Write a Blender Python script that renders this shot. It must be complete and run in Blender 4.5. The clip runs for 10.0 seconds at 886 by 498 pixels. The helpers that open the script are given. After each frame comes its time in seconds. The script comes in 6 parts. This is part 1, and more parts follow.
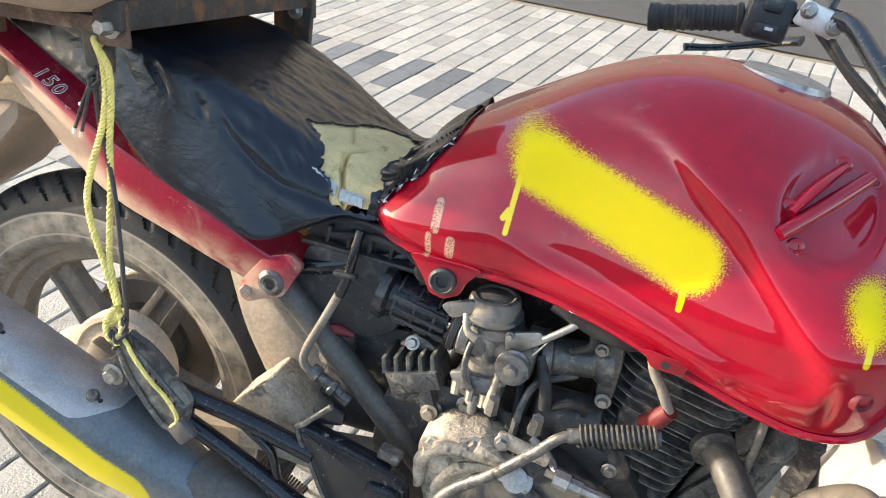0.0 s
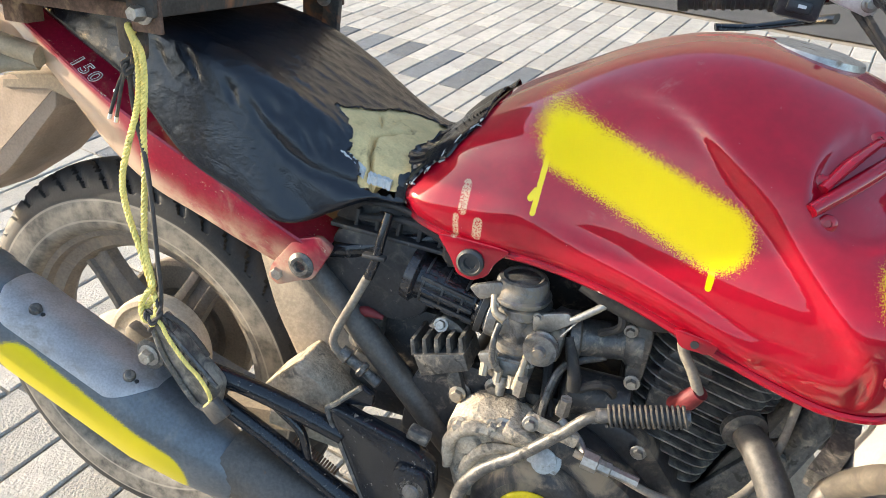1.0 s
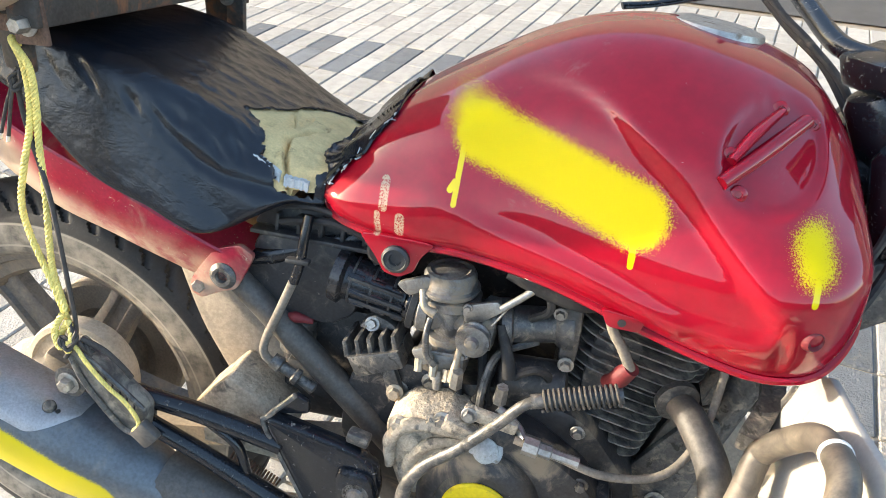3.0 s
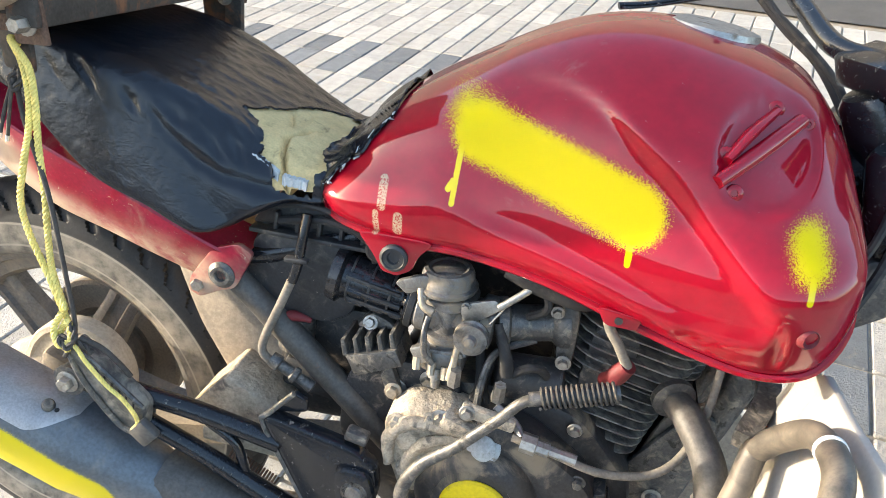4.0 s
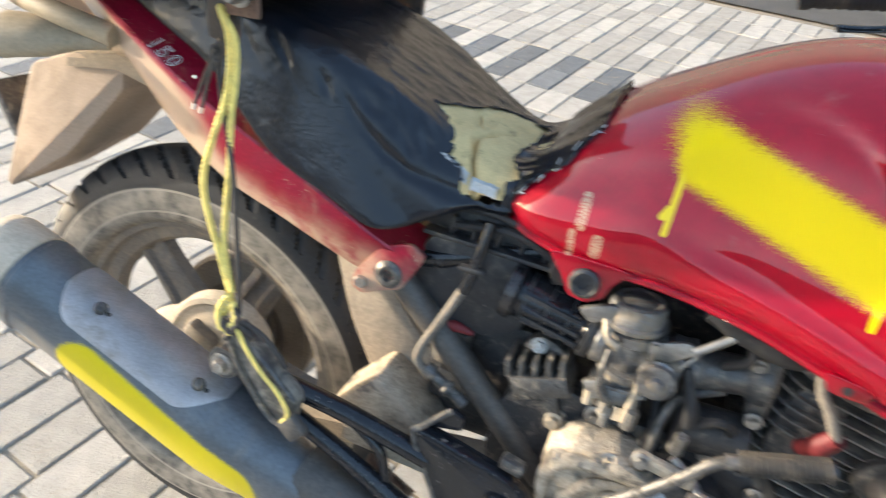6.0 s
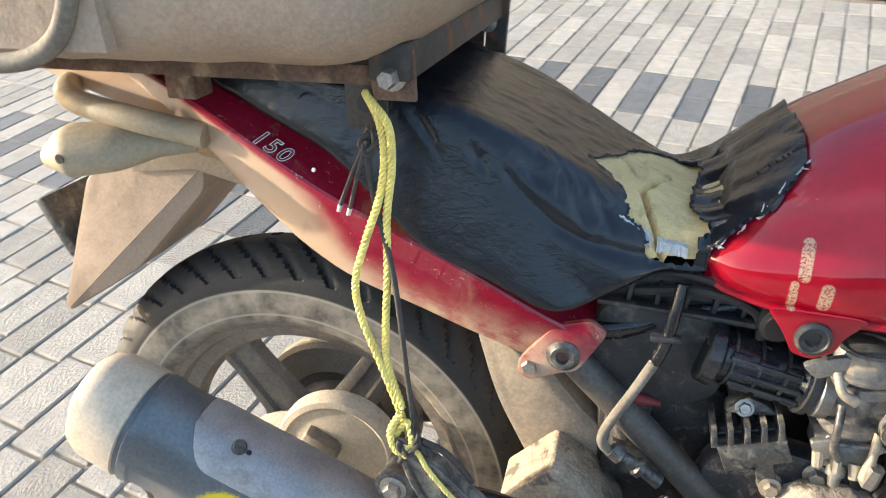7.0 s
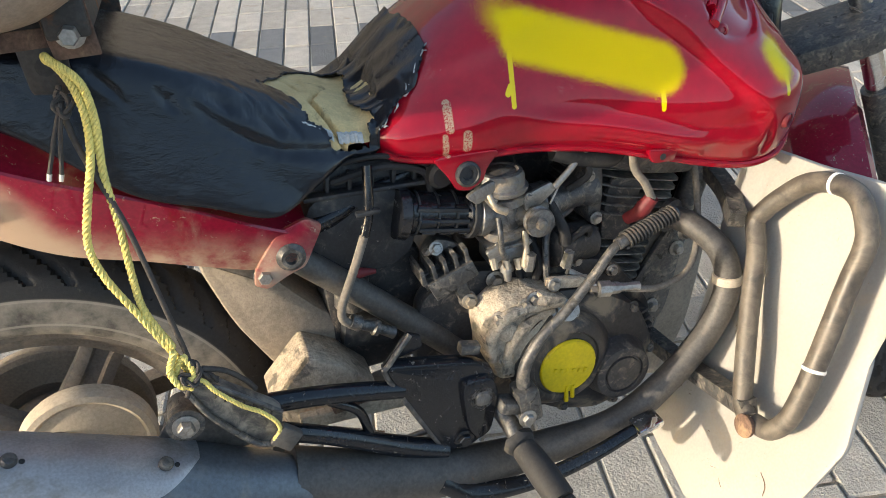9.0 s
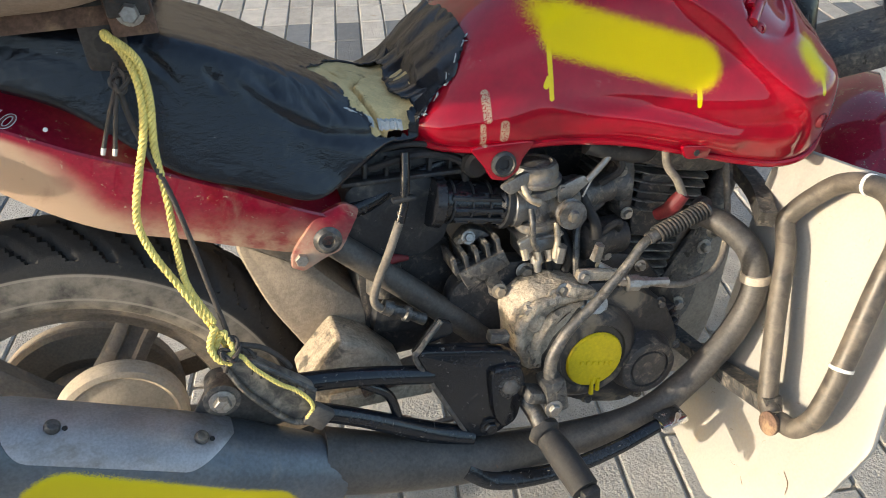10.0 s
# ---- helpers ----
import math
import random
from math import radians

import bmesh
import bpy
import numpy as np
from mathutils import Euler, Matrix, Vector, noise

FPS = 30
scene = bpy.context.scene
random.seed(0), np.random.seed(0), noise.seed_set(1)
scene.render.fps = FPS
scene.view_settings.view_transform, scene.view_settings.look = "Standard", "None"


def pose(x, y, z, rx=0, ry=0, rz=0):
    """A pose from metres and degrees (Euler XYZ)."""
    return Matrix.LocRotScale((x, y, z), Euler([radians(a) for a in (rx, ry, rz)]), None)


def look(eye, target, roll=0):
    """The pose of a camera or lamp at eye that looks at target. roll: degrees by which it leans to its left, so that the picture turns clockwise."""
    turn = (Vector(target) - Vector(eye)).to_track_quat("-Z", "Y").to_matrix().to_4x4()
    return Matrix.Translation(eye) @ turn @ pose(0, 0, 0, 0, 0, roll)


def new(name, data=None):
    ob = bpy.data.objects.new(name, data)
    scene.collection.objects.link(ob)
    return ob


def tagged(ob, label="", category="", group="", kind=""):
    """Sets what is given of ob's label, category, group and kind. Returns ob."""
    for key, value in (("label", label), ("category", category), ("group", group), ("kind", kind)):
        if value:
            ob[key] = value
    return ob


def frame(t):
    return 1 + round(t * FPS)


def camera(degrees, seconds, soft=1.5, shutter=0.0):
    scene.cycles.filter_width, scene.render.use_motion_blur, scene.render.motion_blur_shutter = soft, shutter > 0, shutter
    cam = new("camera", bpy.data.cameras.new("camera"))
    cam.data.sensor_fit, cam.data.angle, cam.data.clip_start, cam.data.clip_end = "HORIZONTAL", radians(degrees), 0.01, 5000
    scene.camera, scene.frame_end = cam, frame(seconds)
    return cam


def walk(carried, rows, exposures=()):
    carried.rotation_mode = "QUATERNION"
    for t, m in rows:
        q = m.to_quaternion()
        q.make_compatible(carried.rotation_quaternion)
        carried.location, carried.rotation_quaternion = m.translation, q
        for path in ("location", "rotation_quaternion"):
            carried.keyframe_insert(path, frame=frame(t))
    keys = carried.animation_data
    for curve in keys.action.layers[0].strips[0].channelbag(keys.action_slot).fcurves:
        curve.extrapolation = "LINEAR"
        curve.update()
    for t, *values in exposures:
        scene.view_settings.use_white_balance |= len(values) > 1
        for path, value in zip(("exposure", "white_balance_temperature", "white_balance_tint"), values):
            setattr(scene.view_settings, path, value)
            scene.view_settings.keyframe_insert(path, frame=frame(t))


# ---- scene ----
from mathutils.bvhtree import BVHTree

# ---- camera ----
# All of the motorcycle is laid out in its own upright frame: x ahead, y to its left, z up, the rear
# wheel's foot at the origin. LEANED tips that frame over on the side stand.
LEAN_DEG = 10.0
LEANED = pose(0, 0, 0, -LEAN_DEG, 0, 0)
cam = camera(62.5, 10.0, soft=0.7, shutter=0.3)
ROWS = [
    (0.0, 0.7183, -0.8188, 1.0027, 14.80, -23.59, 6.45),
    (0.5, 0.7166, -0.8232, 0.9959, 16.84, -23.82, 5.93),
    (1.0, 0.7243, -0.8252, 0.9931, 17.33, -24.37, 5.20),
    (1.5, 0.7234, -0.8065, 0.9932, 16.18, -24.89, 3.62),
    (2.0, 0.7273, -0.8039, 0.9953, 13.86, -25.19, 2.98),
    (2.5, 0.7361, -0.8060, 0.9956, 12.41, -24.88, 2.77),
    (4.0, 0.7354, -0.8137, 0.9962, 11.78, -24.85, 2.87),
    (4.5, 0.7373, -0.8091, 0.9976, 11.46, -24.89, 3.02),
    (5.0, 0.7329, -0.8105, 0.9965, 11.71, -24.83, 3.07),
    (5.5, 0.7065, -0.8221, 0.9976, 11.82, -24.90, 4.84),
    (5.7, 0.6775, -0.8150, 0.9941, 11.85, -25.29, 6.76),
    (6.0, 0.6117, -0.7859, 0.9836, 18.41, -25.82, 7.10),
    (6.2, 0.5608, -0.7628, 0.9693, 22.27, -24.62, 4.93),
    (7.3, 0.3316, -0.7474, 1.0032, 7.61, -25.45, -2.66),
    (7.5, 0.3051, -0.7586, 0.9991, 1.54, -26.25, -3.11),
    (8.0, 0.2451, -0.8290, 0.9833, -9.38, -28.37, -2.70),
    (8.5, 0.2857, -0.8539, 0.9841, -17.88, -28.44, -4.20),
    (9.0, 0.2763, -0.8689, 0.9875, -18.21, -28.47, -4.70),
    (9.5, 0.2642, -0.8749, 0.9864, -18.33, -28.47, -4.57),
    (10.0, 0.2470, -0.8786, 0.9803, -17.09, -28.22, -3.46),
]


def eye_pose(x, y, z, yaw, pitch, roll):
    """A camera at x, y, z, turned left by yaw, up by pitch and rolled by roll, in the leaned frame."""
    return LEANED @ (pose(x, y, z, 0, 0, yaw) @ pose(0, 0, 0, 90 + pitch) @ pose(0, 0, 0, 0, 0, roll))


walk(cam, [(t, eye_pose(*r)) for t, *r in ROWS], exposures=[(0.0, 2.4), (0.5, 2.33), (1.0, 2.38), (2.0, 2.5), (4.0, 2.55), (5.5, 2.53), (6.2, 2.3), (7.5, 2.25), (8.0, 2.17), (8.5, 1.72), (10.0, 1.68)])

# ---- light ----
SUN_EL, SUN_AZ = 12.0, 185.0  # the sun's height, and where it stands, from +x towards +y
world = bpy.data.worlds.new("sky")
scene.world = world
world.use_nodes = True
wn = world.node_tree.nodes
sky = wn.new("ShaderNodeTexSky")
sky.sky_type = "NISHITA"
sky.sun_disc = False
sky.sun_elevation = radians(SUN_EL)
sky.sun_rotation = radians(90 - SUN_AZ)
sky.dust_density = 2.0
world.node_tree.links.new(sky.outputs[0], wn["Background"].inputs[0])
wn["Background"].inputs[1].default_value = 0.15
sun = new("sun", bpy.data.lights.new("sun", "SUN"))
sun.data.energy, sun.data.angle, sun.data.color = 2.0, radians(0.6), (1.0, 0.87, 0.68)
ca, sa, ce, se = math.cos(radians(SUN_AZ)), math.sin(radians(SUN_AZ)), math.cos(radians(SUN_EL)), math.sin(radians(SUN_EL))
sun.matrix_world = look((6 * ca * ce, 6 * sa * ce, 6 * se), (0, 0, 0))

# ---- materials ----
def rgb(c):
    return (*c, 1.0)


class Mat:
    """A node material whose base colour, roughness and relief vary at two scales."""

    def __init__(self, name, colour, rough=0.5, metal=0.0, coat=0.0):
        self.m = bpy.data.materials.new(name)
        self.m.use_nodes = True
        self.t = self.m.node_tree
        self.n, self.l = self.t.nodes, self.t.links
        self.b = self.n["Principled BSDF"]
        self.b.inputs["Roughness"].default_value = rough
        self.b.inputs["Metallic"].default_value = metal
        self.b.inputs["Coat Weight"].default_value = coat
        self.b.inputs["Coat Roughness"].default_value = 0.012
        self.co = self.n.new("ShaderNodeTexCoord").outputs["Object"]
        r = self.n.new("ShaderNodeRGB")
        r.outputs[0].default_value = rgb(colour)
        self.col = r.outputs[0]
        self.rough = None
        self.height = None
        self.rough0 = rough
        self.metal0 = metal
        self.met = None
        self.bare = None  # where paint lies over the clear coat

    def noise(self, scale, detail=4.0, rough=0.6, dist=0.0, co=None):
        n = self.n.new("ShaderNodeTexNoise")
        n.inputs["Scale"].default_value, n.inputs["Detail"].default_value = scale, detail
        n.inputs["Roughness"].default_value, n.inputs["Distortion"].default_value = rough, dist
        self.l.new(co or self.co, n.inputs["Vector"])
        return n.outputs["Fac"]

    def ramp(self, fac, lo, hi, a=0.0, b=1.0):
        n = self.n.new("ShaderNodeMapRange")
        n.interpolation_type = "SMOOTHSTEP"
        self.l.new(fac, n.inputs[0])
        for i, v in enumerate((lo, hi, a, b)):
            n.inputs[i + 1].default_value = v
        return n.outputs[0]

    def math(self, op, a, b=None):
        n = self.n.new("ShaderNodeMath")
        n.operation = op
        for i, v in enumerate((a, b)):
            if v is None:
                continue
            if isinstance(v, (int, float)):
                n.inputs[i].default_value = v
            else:
                self.l.new(v, n.inputs[i])
        return n.outputs[0]

    def mix(self, fac, colour):
        """Lays a colour over what is there, by a mask."""
        n = self.n.new("ShaderNodeMix")
        n.data_type = "RGBA"
        self.l.new(fac, n.inputs[0])
        self.l.new(self.col, n.inputs[6])
        n.inputs[7].default_value = rgb(colour)
        self.col = n.outputs[2]
        return self

    def vary(self, amount=0.3, scale=30.0, fine=250.0):
        """Lightens and darkens the colour at two scales."""
        f = self.math("ADD", self.math("MULTIPLY", self.noise(scale), 0.5), self.math("MULTIPLY", self.noise(fine, 3.0), 0.5))
        k = self.ramp(f, 0.3, 0.7, 1.0 - amount, 1.0 + amount)
        n = self.n.new("ShaderNodeVectorMath")
        n.operation = "SCALE"
        self.l.new(self.col, n.inputs[0])
        self.l.new(k, n.inputs["Scale"])
        self.col = n.outputs[0]
        return self

    def dirt(self, colour, lo=0.5, hi=0.65, scale=25.0, rough=0.9, detail=8.0):
        """Patches of dust, rust or bare metal."""
        f = self.ramp(self.noise(scale, detail, 0.65, 0.6), lo, hi)
        self.mix(f, colour)
        self.rougher(f, rough)
        return self

    def rougher(self, f, rough):
        n = self.n.new("ShaderNodeMix")
        self.l.new(f, n.inputs[0])
        if self.rough is None:
            n.inputs[2].default_value = self.rough0
        else:
            self.l.new(self.rough, n.inputs[2])
        n.inputs[3].default_value = rough
        self.rough = n.outputs[0]
        k = self.n.new("ShaderNodeMix")
        self.l.new(f, k.inputs[0])
        if self.met is None:
            k.inputs[2].default_value = self.metal0
        else:
            self.l.new(self.met, k.inputs[2])
        k.inputs[3].default_value = 0.0
        self.met = k.outputs[0]

    def relief(self, scale, strength=0.3, dist=0.002, detail=5.0):
        h = self.noise(scale, detail)
        n = self.n.new("ShaderNodeBump")
        n.inputs["Strength"].default_value, n.inputs["Distance"].default_value = strength, dist
        self.l.new(h, n.inputs["Height"])
        if self.height is not None:
            self.l.new(self.height, n.inputs["Normal"])
        self.height = n.outputs[0]
        return self

    def done(self):
        self.l.new(self.col, self.b.inputs["Base Color"])
        if self.rough is not None:
            self.l.new(self.rough, self.b.inputs["Roughness"])
        if self.met is not None:
            self.l.new(self.met, self.b.inputs["Metallic"])
        if self.height is not None:
            self.l.new(self.height, self.b.inputs["Normal"])
        if self.bare is not None:
            self.l.new(self.math("SUBTRACT", self.b.inputs["Coat Weight"].default_value, self.math("MULTIPLY", self.bare, self.b.inputs["Coat Weight"].default_value * 0.8)), self.b.inputs["Coat Weight"])
        return self.m

    # masks in the plane of the motorcycle's side
    def axis(self):
        s = self.n.new("ShaderNodeSeparateXYZ")
        self.l.new(self.co, s.inputs[0])
        return s.outputs

    def capsule(self, a, b, r, soft, wobble=0.0, scale=40.0):
        """1 within r of the line from a to b, seen along y, fading over soft."""
        x, _, z = self.axis()
        ax, az = a
        dx, dz = b[0] - ax, b[1] - az
        ll = dx * dx + dz * dz + 1e-9
        px, pz = self.math("SUBTRACT", x, ax), self.math("SUBTRACT", z, az)
        h = self.math("DIVIDE", self.math("ADD", self.math("MULTIPLY", px, dx), self.math("MULTIPLY", pz, dz)), ll)
        h = self.math("MINIMUM", self.math("MAXIMUM", h, 0.0), 1.0)
        ex = self.math("SUBTRACT", px, self.math("MULTIPLY", h, dx))
        ez = self.math("SUBTRACT", pz, self.math("MULTIPLY", h, dz))
        d = self.math("SQRT", self.math("ADD", self.math("MULTIPLY", ex, ex), self.math("MULTIPLY", ez, ez)))
        if wobble:
            d = self.math("ADD", d, self.math("MULTIPLY", self.math("SUBTRACT", self.noise(scale), 0.5), wobble))
        return self.ramp(d, r, r + soft, 1.0, 0.0)


DUST = (0.36, 0.31, 0.245)
M = {}
M["black"] = Mat("black_paint", (0.010, 0.012, 0.016), 0.20).vary(0.4, 20).dirt(DUST, 0.60, 0.98, 40, 0.85).dirt((0.24, 0.21, 0.17), 0.62, 0.72, 160, 0.9).relief(90, 0.15).done()
M["black_plastic"] = Mat("black_plastic", (0.02, 0.022, 0.026), 0.5).vary(0.4, 30).dirt((0.22, 0.20, 0.16), 0.48, 0.95, 45, 0.9).dirt((0.25, 0.23, 0.2), 0.66, 0.72, 170, 0.9).relief(300, 0.2, 0.001).done()
M["rubber"] = Mat("rubber", (0.022, 0.022, 0.023), 0.75).vary(0.3, 30).dirt((0.19, 0.16, 0.12), 0.5, 0.85, 20, 0.95).relief(400, 0.3, 0.001).done()
def tyre_material(name, cx, cz, shoulder):
    m = Mat(name, (0.020, 0.020, 0.021), 0.7)
    m.vary(0.3, 14)
    x, _, z = m.axis()
    dx, dz = m.math("SUBTRACT", x, cx), m.math("SUBTRACT", z, cz)
    r = m.math("SQRT", m.math("ADD", m.math("MULTIPLY", dx, dx), m.math("MULTIPLY", dz, dz)))
    side = m.math("MULTIPLY", m.ramp(r, shoulder, shoulder - 0.006), m.ramp(m.noise(45, 7), 0.15, 0.75))
    m.mix(side, (0.28, 0.25, 0.205))
    m.dirt((0.24, 0.21, 0.17), 0.60, 0.95, 60, 0.95)
    for ring in (shoulder - 0.004, shoulder - 0.036):
        f = m.ramp(m.math("ABSOLUTE", m.math("SUBTRACT", r, ring)), 0.0010, 0.0022, 0.55, 0.0)
        m.mix(f, (0.40, 0.36, 0.30))
    return m.relief(500, 0.3, 0.001).done()


M["tyre"] = tyre_material("tyre_rubber", 0.003, 0.318, 0.274)
M["tyre_front"] = tyre_material("front_tyre_rubber", 1.385, 0.300, 0.275)
M["rim"] = Mat("dusty_alloy", (0.17, 0.155, 0.14), 0.55, 0.5).vary(0.3, 12).dirt((0.33, 0.275, 0.21), 0.40, 0.85, 30, 0.9).relief(300, 0.3, 0.001).done()
M["dusty_metal"] = Mat("dusty_metal", (0.10, 0.10, 0.10), 0.45, 0.6).vary(0.3, 30).dirt(DUST, 0.46, 0.80, 75, 0.92).dirt((0.035, 0.033, 0.03), 0.55, 0.66, 60, 0.7).relief(200, 0.35, 0.0015).done()
M["cast"] = Mat("cast_alloy", (0.20, 0.20, 0.20), 0.40, 0.75).vary(0.3, 40).dirt((0.2, 0.17, 0.13), 0.45, 0.62, 45, 0.9).dirt((0.06, 0.055, 0.05), 0.5, 0.66, 25, 0.9).relief(240, 0.35, 0.001).done()
M["engine"] = Mat("engine_black", (0.035, 0.035, 0.037), 0.45, 0.1).vary(0.35, 25).dirt((0.26, 0.22, 0.175), 0.5, 0.78, 70, 0.92).relief(180, 0.4, 0.0015).done()
M["guard"] = Mat("worn_black_tube", (0.025, 0.025, 0.027), 0.35, 0.2).vary(0.3, 30).dirt((0.24, 0.205, 0.16), 0.15, 1.05, 35, 0.85).dirt((0.15, 0.08, 0.05), 0.66, 0.74, 70, 0.9).relief(160, 0.15, 0.001).done()
M["mud"] = Mat("caked_mud_case", (0.40, 0.34, 0.26), 0.92).vary(0.35, 35).dirt((0.13, 0.115, 0.095), 0.53, 0.66, 32, 0.8).relief(70, 0.9, 0.006).relief(300, 0.4, 0.002).done()
M["hugger"] = Mat("dusty_mudguard", (0.25, 0.21, 0.165), 0.9).vary(0.25, 20).dirt((0.09, 0.08, 0.07), 0.55, 0.75, 12, 0.85).relief(350, 0.4, 0.001).done()
M["fin"] = Mat("fin_black", (0.055, 0.055, 0.056), 0.55, 0.2).vary(0.3, 30).dirt((0.27, 0.25, 0.21), 0.36, 0.72, 60, 0.9).relief(250, 0.3, 0.001).done()
M["exhaust"] = Mat("exhaust_black", (0.085, 0.08, 0.075), 0.55, 0.3).vary(0.3, 18).dirt((0.15, 0.135, 0.115), 0.45, 0.95, 110, 0.9).dirt((0.16, 0.09, 0.055), 0.64, 0.76, 60, 0.9).relief(180, 0.25, 0.001).done()
M["steel"] = Mat("dull_steel", (0.36, 0.35, 0.33), 0.45, 0.9).vary(0.25, 60).dirt((0.18, 0.14, 0.1), 0.55, 0.7, 50, 0.85).relief(300, 0.2, 0.001).done()
M["chrome"] = Mat("worn_chrome", (0.6, 0.6, 0.6), 0.18, 1.0).vary(0.2, 30).dirt((0.18, 0.13, 0.09), 0.56, 0.68, 40, 0.85).done()
M["shield"] = Mat("brushed_shield", (0.58, 0.58, 0.60), 0.36, 0.4).vary(0.2, 25, 400).dirt((0.30, 0.26, 0.2), 0.5, 0.75, 14, 0.85).relief(500, 0.25, 0.0006).done()
M["rust"] = Mat("rusty_iron", (0.12, 0.072, 0.052), 0.85, 0.1).vary(0.45, 30).dirt((0.30, 0.2, 0.12), 0.5, 0.7, 25, 0.95).relief(160, 0.6, 0.001).done()
M["rack"] = Mat("dark_iron", (0.05, 0.045, 0.042), 0.6, 0.3).vary(0.35, 25).dirt((0.2, 0.09, 0.045), 0.5, 0.66, 22, 0.9).relief(150, 0.4, 0.001).done()
M["bag"] = Mat("dusty_tarpaulin", (0.33, 0.25, 0.19), 0.75).vary(0.2, 8).dirt((0.2, 0.15, 0.11), 0.5, 0.75, 6, 0.8).relief(40, 0.5, 0.004).relief(400, 0.3, 0.0008).done()
M["rope"] = Mat("yellow_rope", (0.70, 0.58, 0.17), 0.7).vary(0.3, 60, 700).dirt((0.22, 0.22, 0.08), 0.6, 0.75, 60, 0.9).relief(900, 0.4, 0.0006).done()
M["cord"] = Mat("black_cord", (0.05, 0.043, 0.038), 0.8).vary(0.3, 90).relief(700, 0.5, 0.0006).done()
M["hose"] = Mat("dusty_hose", (0.17, 0.15, 0.125), 0.8).vary(0.3, 40).relief(200, 0.3, 0.0006).done()
M["white_board"] = Mat("white_legshield", (0.34, 0.33, 0.305), 0.5).vary(0.08, 6).dirt((0.42, 0.34, 0.24), 0.54, 0.8, 11, 0.7).dirt((0.16, 0.09, 0.05), 0.66, 0.74, 26, 0.9).dirt((0.3, 0.25, 0.18), 0.66, 0.72, 120, 0.9).relief(60, 0.15, 0.002).done()
M["tie"] = Mat("white_tie", (0.75, 0.74, 0.7), 0.5).vary(0.1).done()
M["cap_red"] = Mat("red_rubber", (0.13, 0.012, 0.016), 0.6).vary(0.25, 60).dirt((0.2, 0.10, 0.075), 0.6, 0.8, 50, 0.9).done()
M["foam"] = Mat("seat_foam", (0.64, 0.47, 0.225), 0.95).vary(0.16, 30, 400).dirt((0.20, 0.13, 0.06), 0.60, 0.74, 22, 0.95).relief(420, 0.5, 0.001).relief(60, 0.5, 0.004).done()
M["lining"] = Mat("torn_lining", (0.42, 0.43, 0.43), 0.9).vary(0.2, 80).relief(300, 0.4, 0.001).done()
M["brass"] = Mat("tarnished_fitting", (0.34, 0.29, 0.22), 0.5, 0.4).vary(0.25, 60).done()
M["white_plate"] = Mat("zinc_plate", (0.66, 0.66, 0.64), 0.4, 0.5).vary(0.15, 60).done()
M["print"] = Mat("silver_print", (0.62, 0.62, 0.62), 0.4, 0.6).vary(0.1).done()
M["lens_orange"] = Mat("indicator_body", (0.30, 0.25, 0.18), 0.6).vary(0.2).done()

# vinyl: fine pebble grain, dusty towards the tail
vin = Mat("black_vinyl", (0.006, 0.008, 0.013), 0.22)
vin.b.inputs["Specular IOR Level"].default_value = 0.5
vin.vary(0.35, 12).dirt((0.26, 0.25, 0.23), 0.71, 0.76, 210, 0.8)
vin.dirt((0.06, 0.05, 0.04), 0.66, 0.95, 9, 0.45).relief(700, 0.22, 0.0008).relief(60, 0.55, 0.003)
M["vinyl"] = vin.done()

# candy red with sprayed yellow marks
red = Mat("candy_red", (0.265, 0.001, 0.012), 0.5, 0.0, 1.0)
red.b.inputs["Specular IOR Level"].default_value = 0.05
red.b.inputs["Coat IOR"].default_value = 1.5
red.vary(0.12, 9, 60)


def spray(m, marks, drips, colour=(0.66, 0.53, 0.0)):
    for a, b, r, soft in marks:
        core = m.capsule(a, b, r, soft * 0.5, 0.012, 60)
        f = m.math("ADD", m.capsule(a, b, r - soft * 0.2, soft * 1.7), m.math("MULTIPLY", m.math("SUBTRACT", m.noise(700, 2.0), 0.5), 1.3))
        f = m.math("MAXIMUM", core, m.math("MULTIPLY", m.ramp(f, 0.45, 0.8), m.capsule(a, b, r, soft * 1.7)))
        m.mix(f, colour)
        m.rougher(f, 0.42)
        m.bare = f if m.bare is None else m.math("MAXIMUM", m.bare, f)
    for a, b, r in drips:
        f = m.capsule(a, b, r, 0.0012, 0.002, 90)
        m.mix(f, colour)
        m.rougher(f, 0.35)


spray(red, [((0.610, 0.824), (0.652, 0.802), -0.008, 0.046), ((0.628, 0.806), (0.776, 0.756), 0.019, 0.020), ((0.922, 0.756), (0.926, 0.740), 0.002, 0.026)],
      [((0.609, 0.79), (0.605, 0.737), 0.0022), ((0.604, 0.758), (0.600, 0.750), 0.0025), ((0.777, 0.74), (0.777, 0.712), 0.0022), ((0.927, 0.73), (0.927, 0.712), 0.002)])
for a, b, r in [((0.550, 0.714), (0.5495, 0.698), 0.0042), ((0.532, 0.748), (0.531, 0.722), 0.004), ((0.525, 0.714), (0.5255, 0.694), 0.0026)]:
    f = red.math("MULTIPLY", red.capsule(a, b, r, 0.0015, 0.0015, 120), red.ramp(red.noise(520, 6.0), 0.34, 0.58))
    red.mix(f, (0.36, 0.26, 0.18))
    red.rougher(f, 0.8)
red.dirt((0.30, 0.16, 0.13), 0.62, 0.9, 14, 0.6).dirt((0.34, 0.24, 0.2), 0.70, 0.74, 220, 0.8)
red.relief(16, 0.06, 0.004, 2.0).relief(260, 0.03, 0.0006)
red.l.new(red.height, red.b.inputs["Coat Normal"])
M["red"] = red.done()

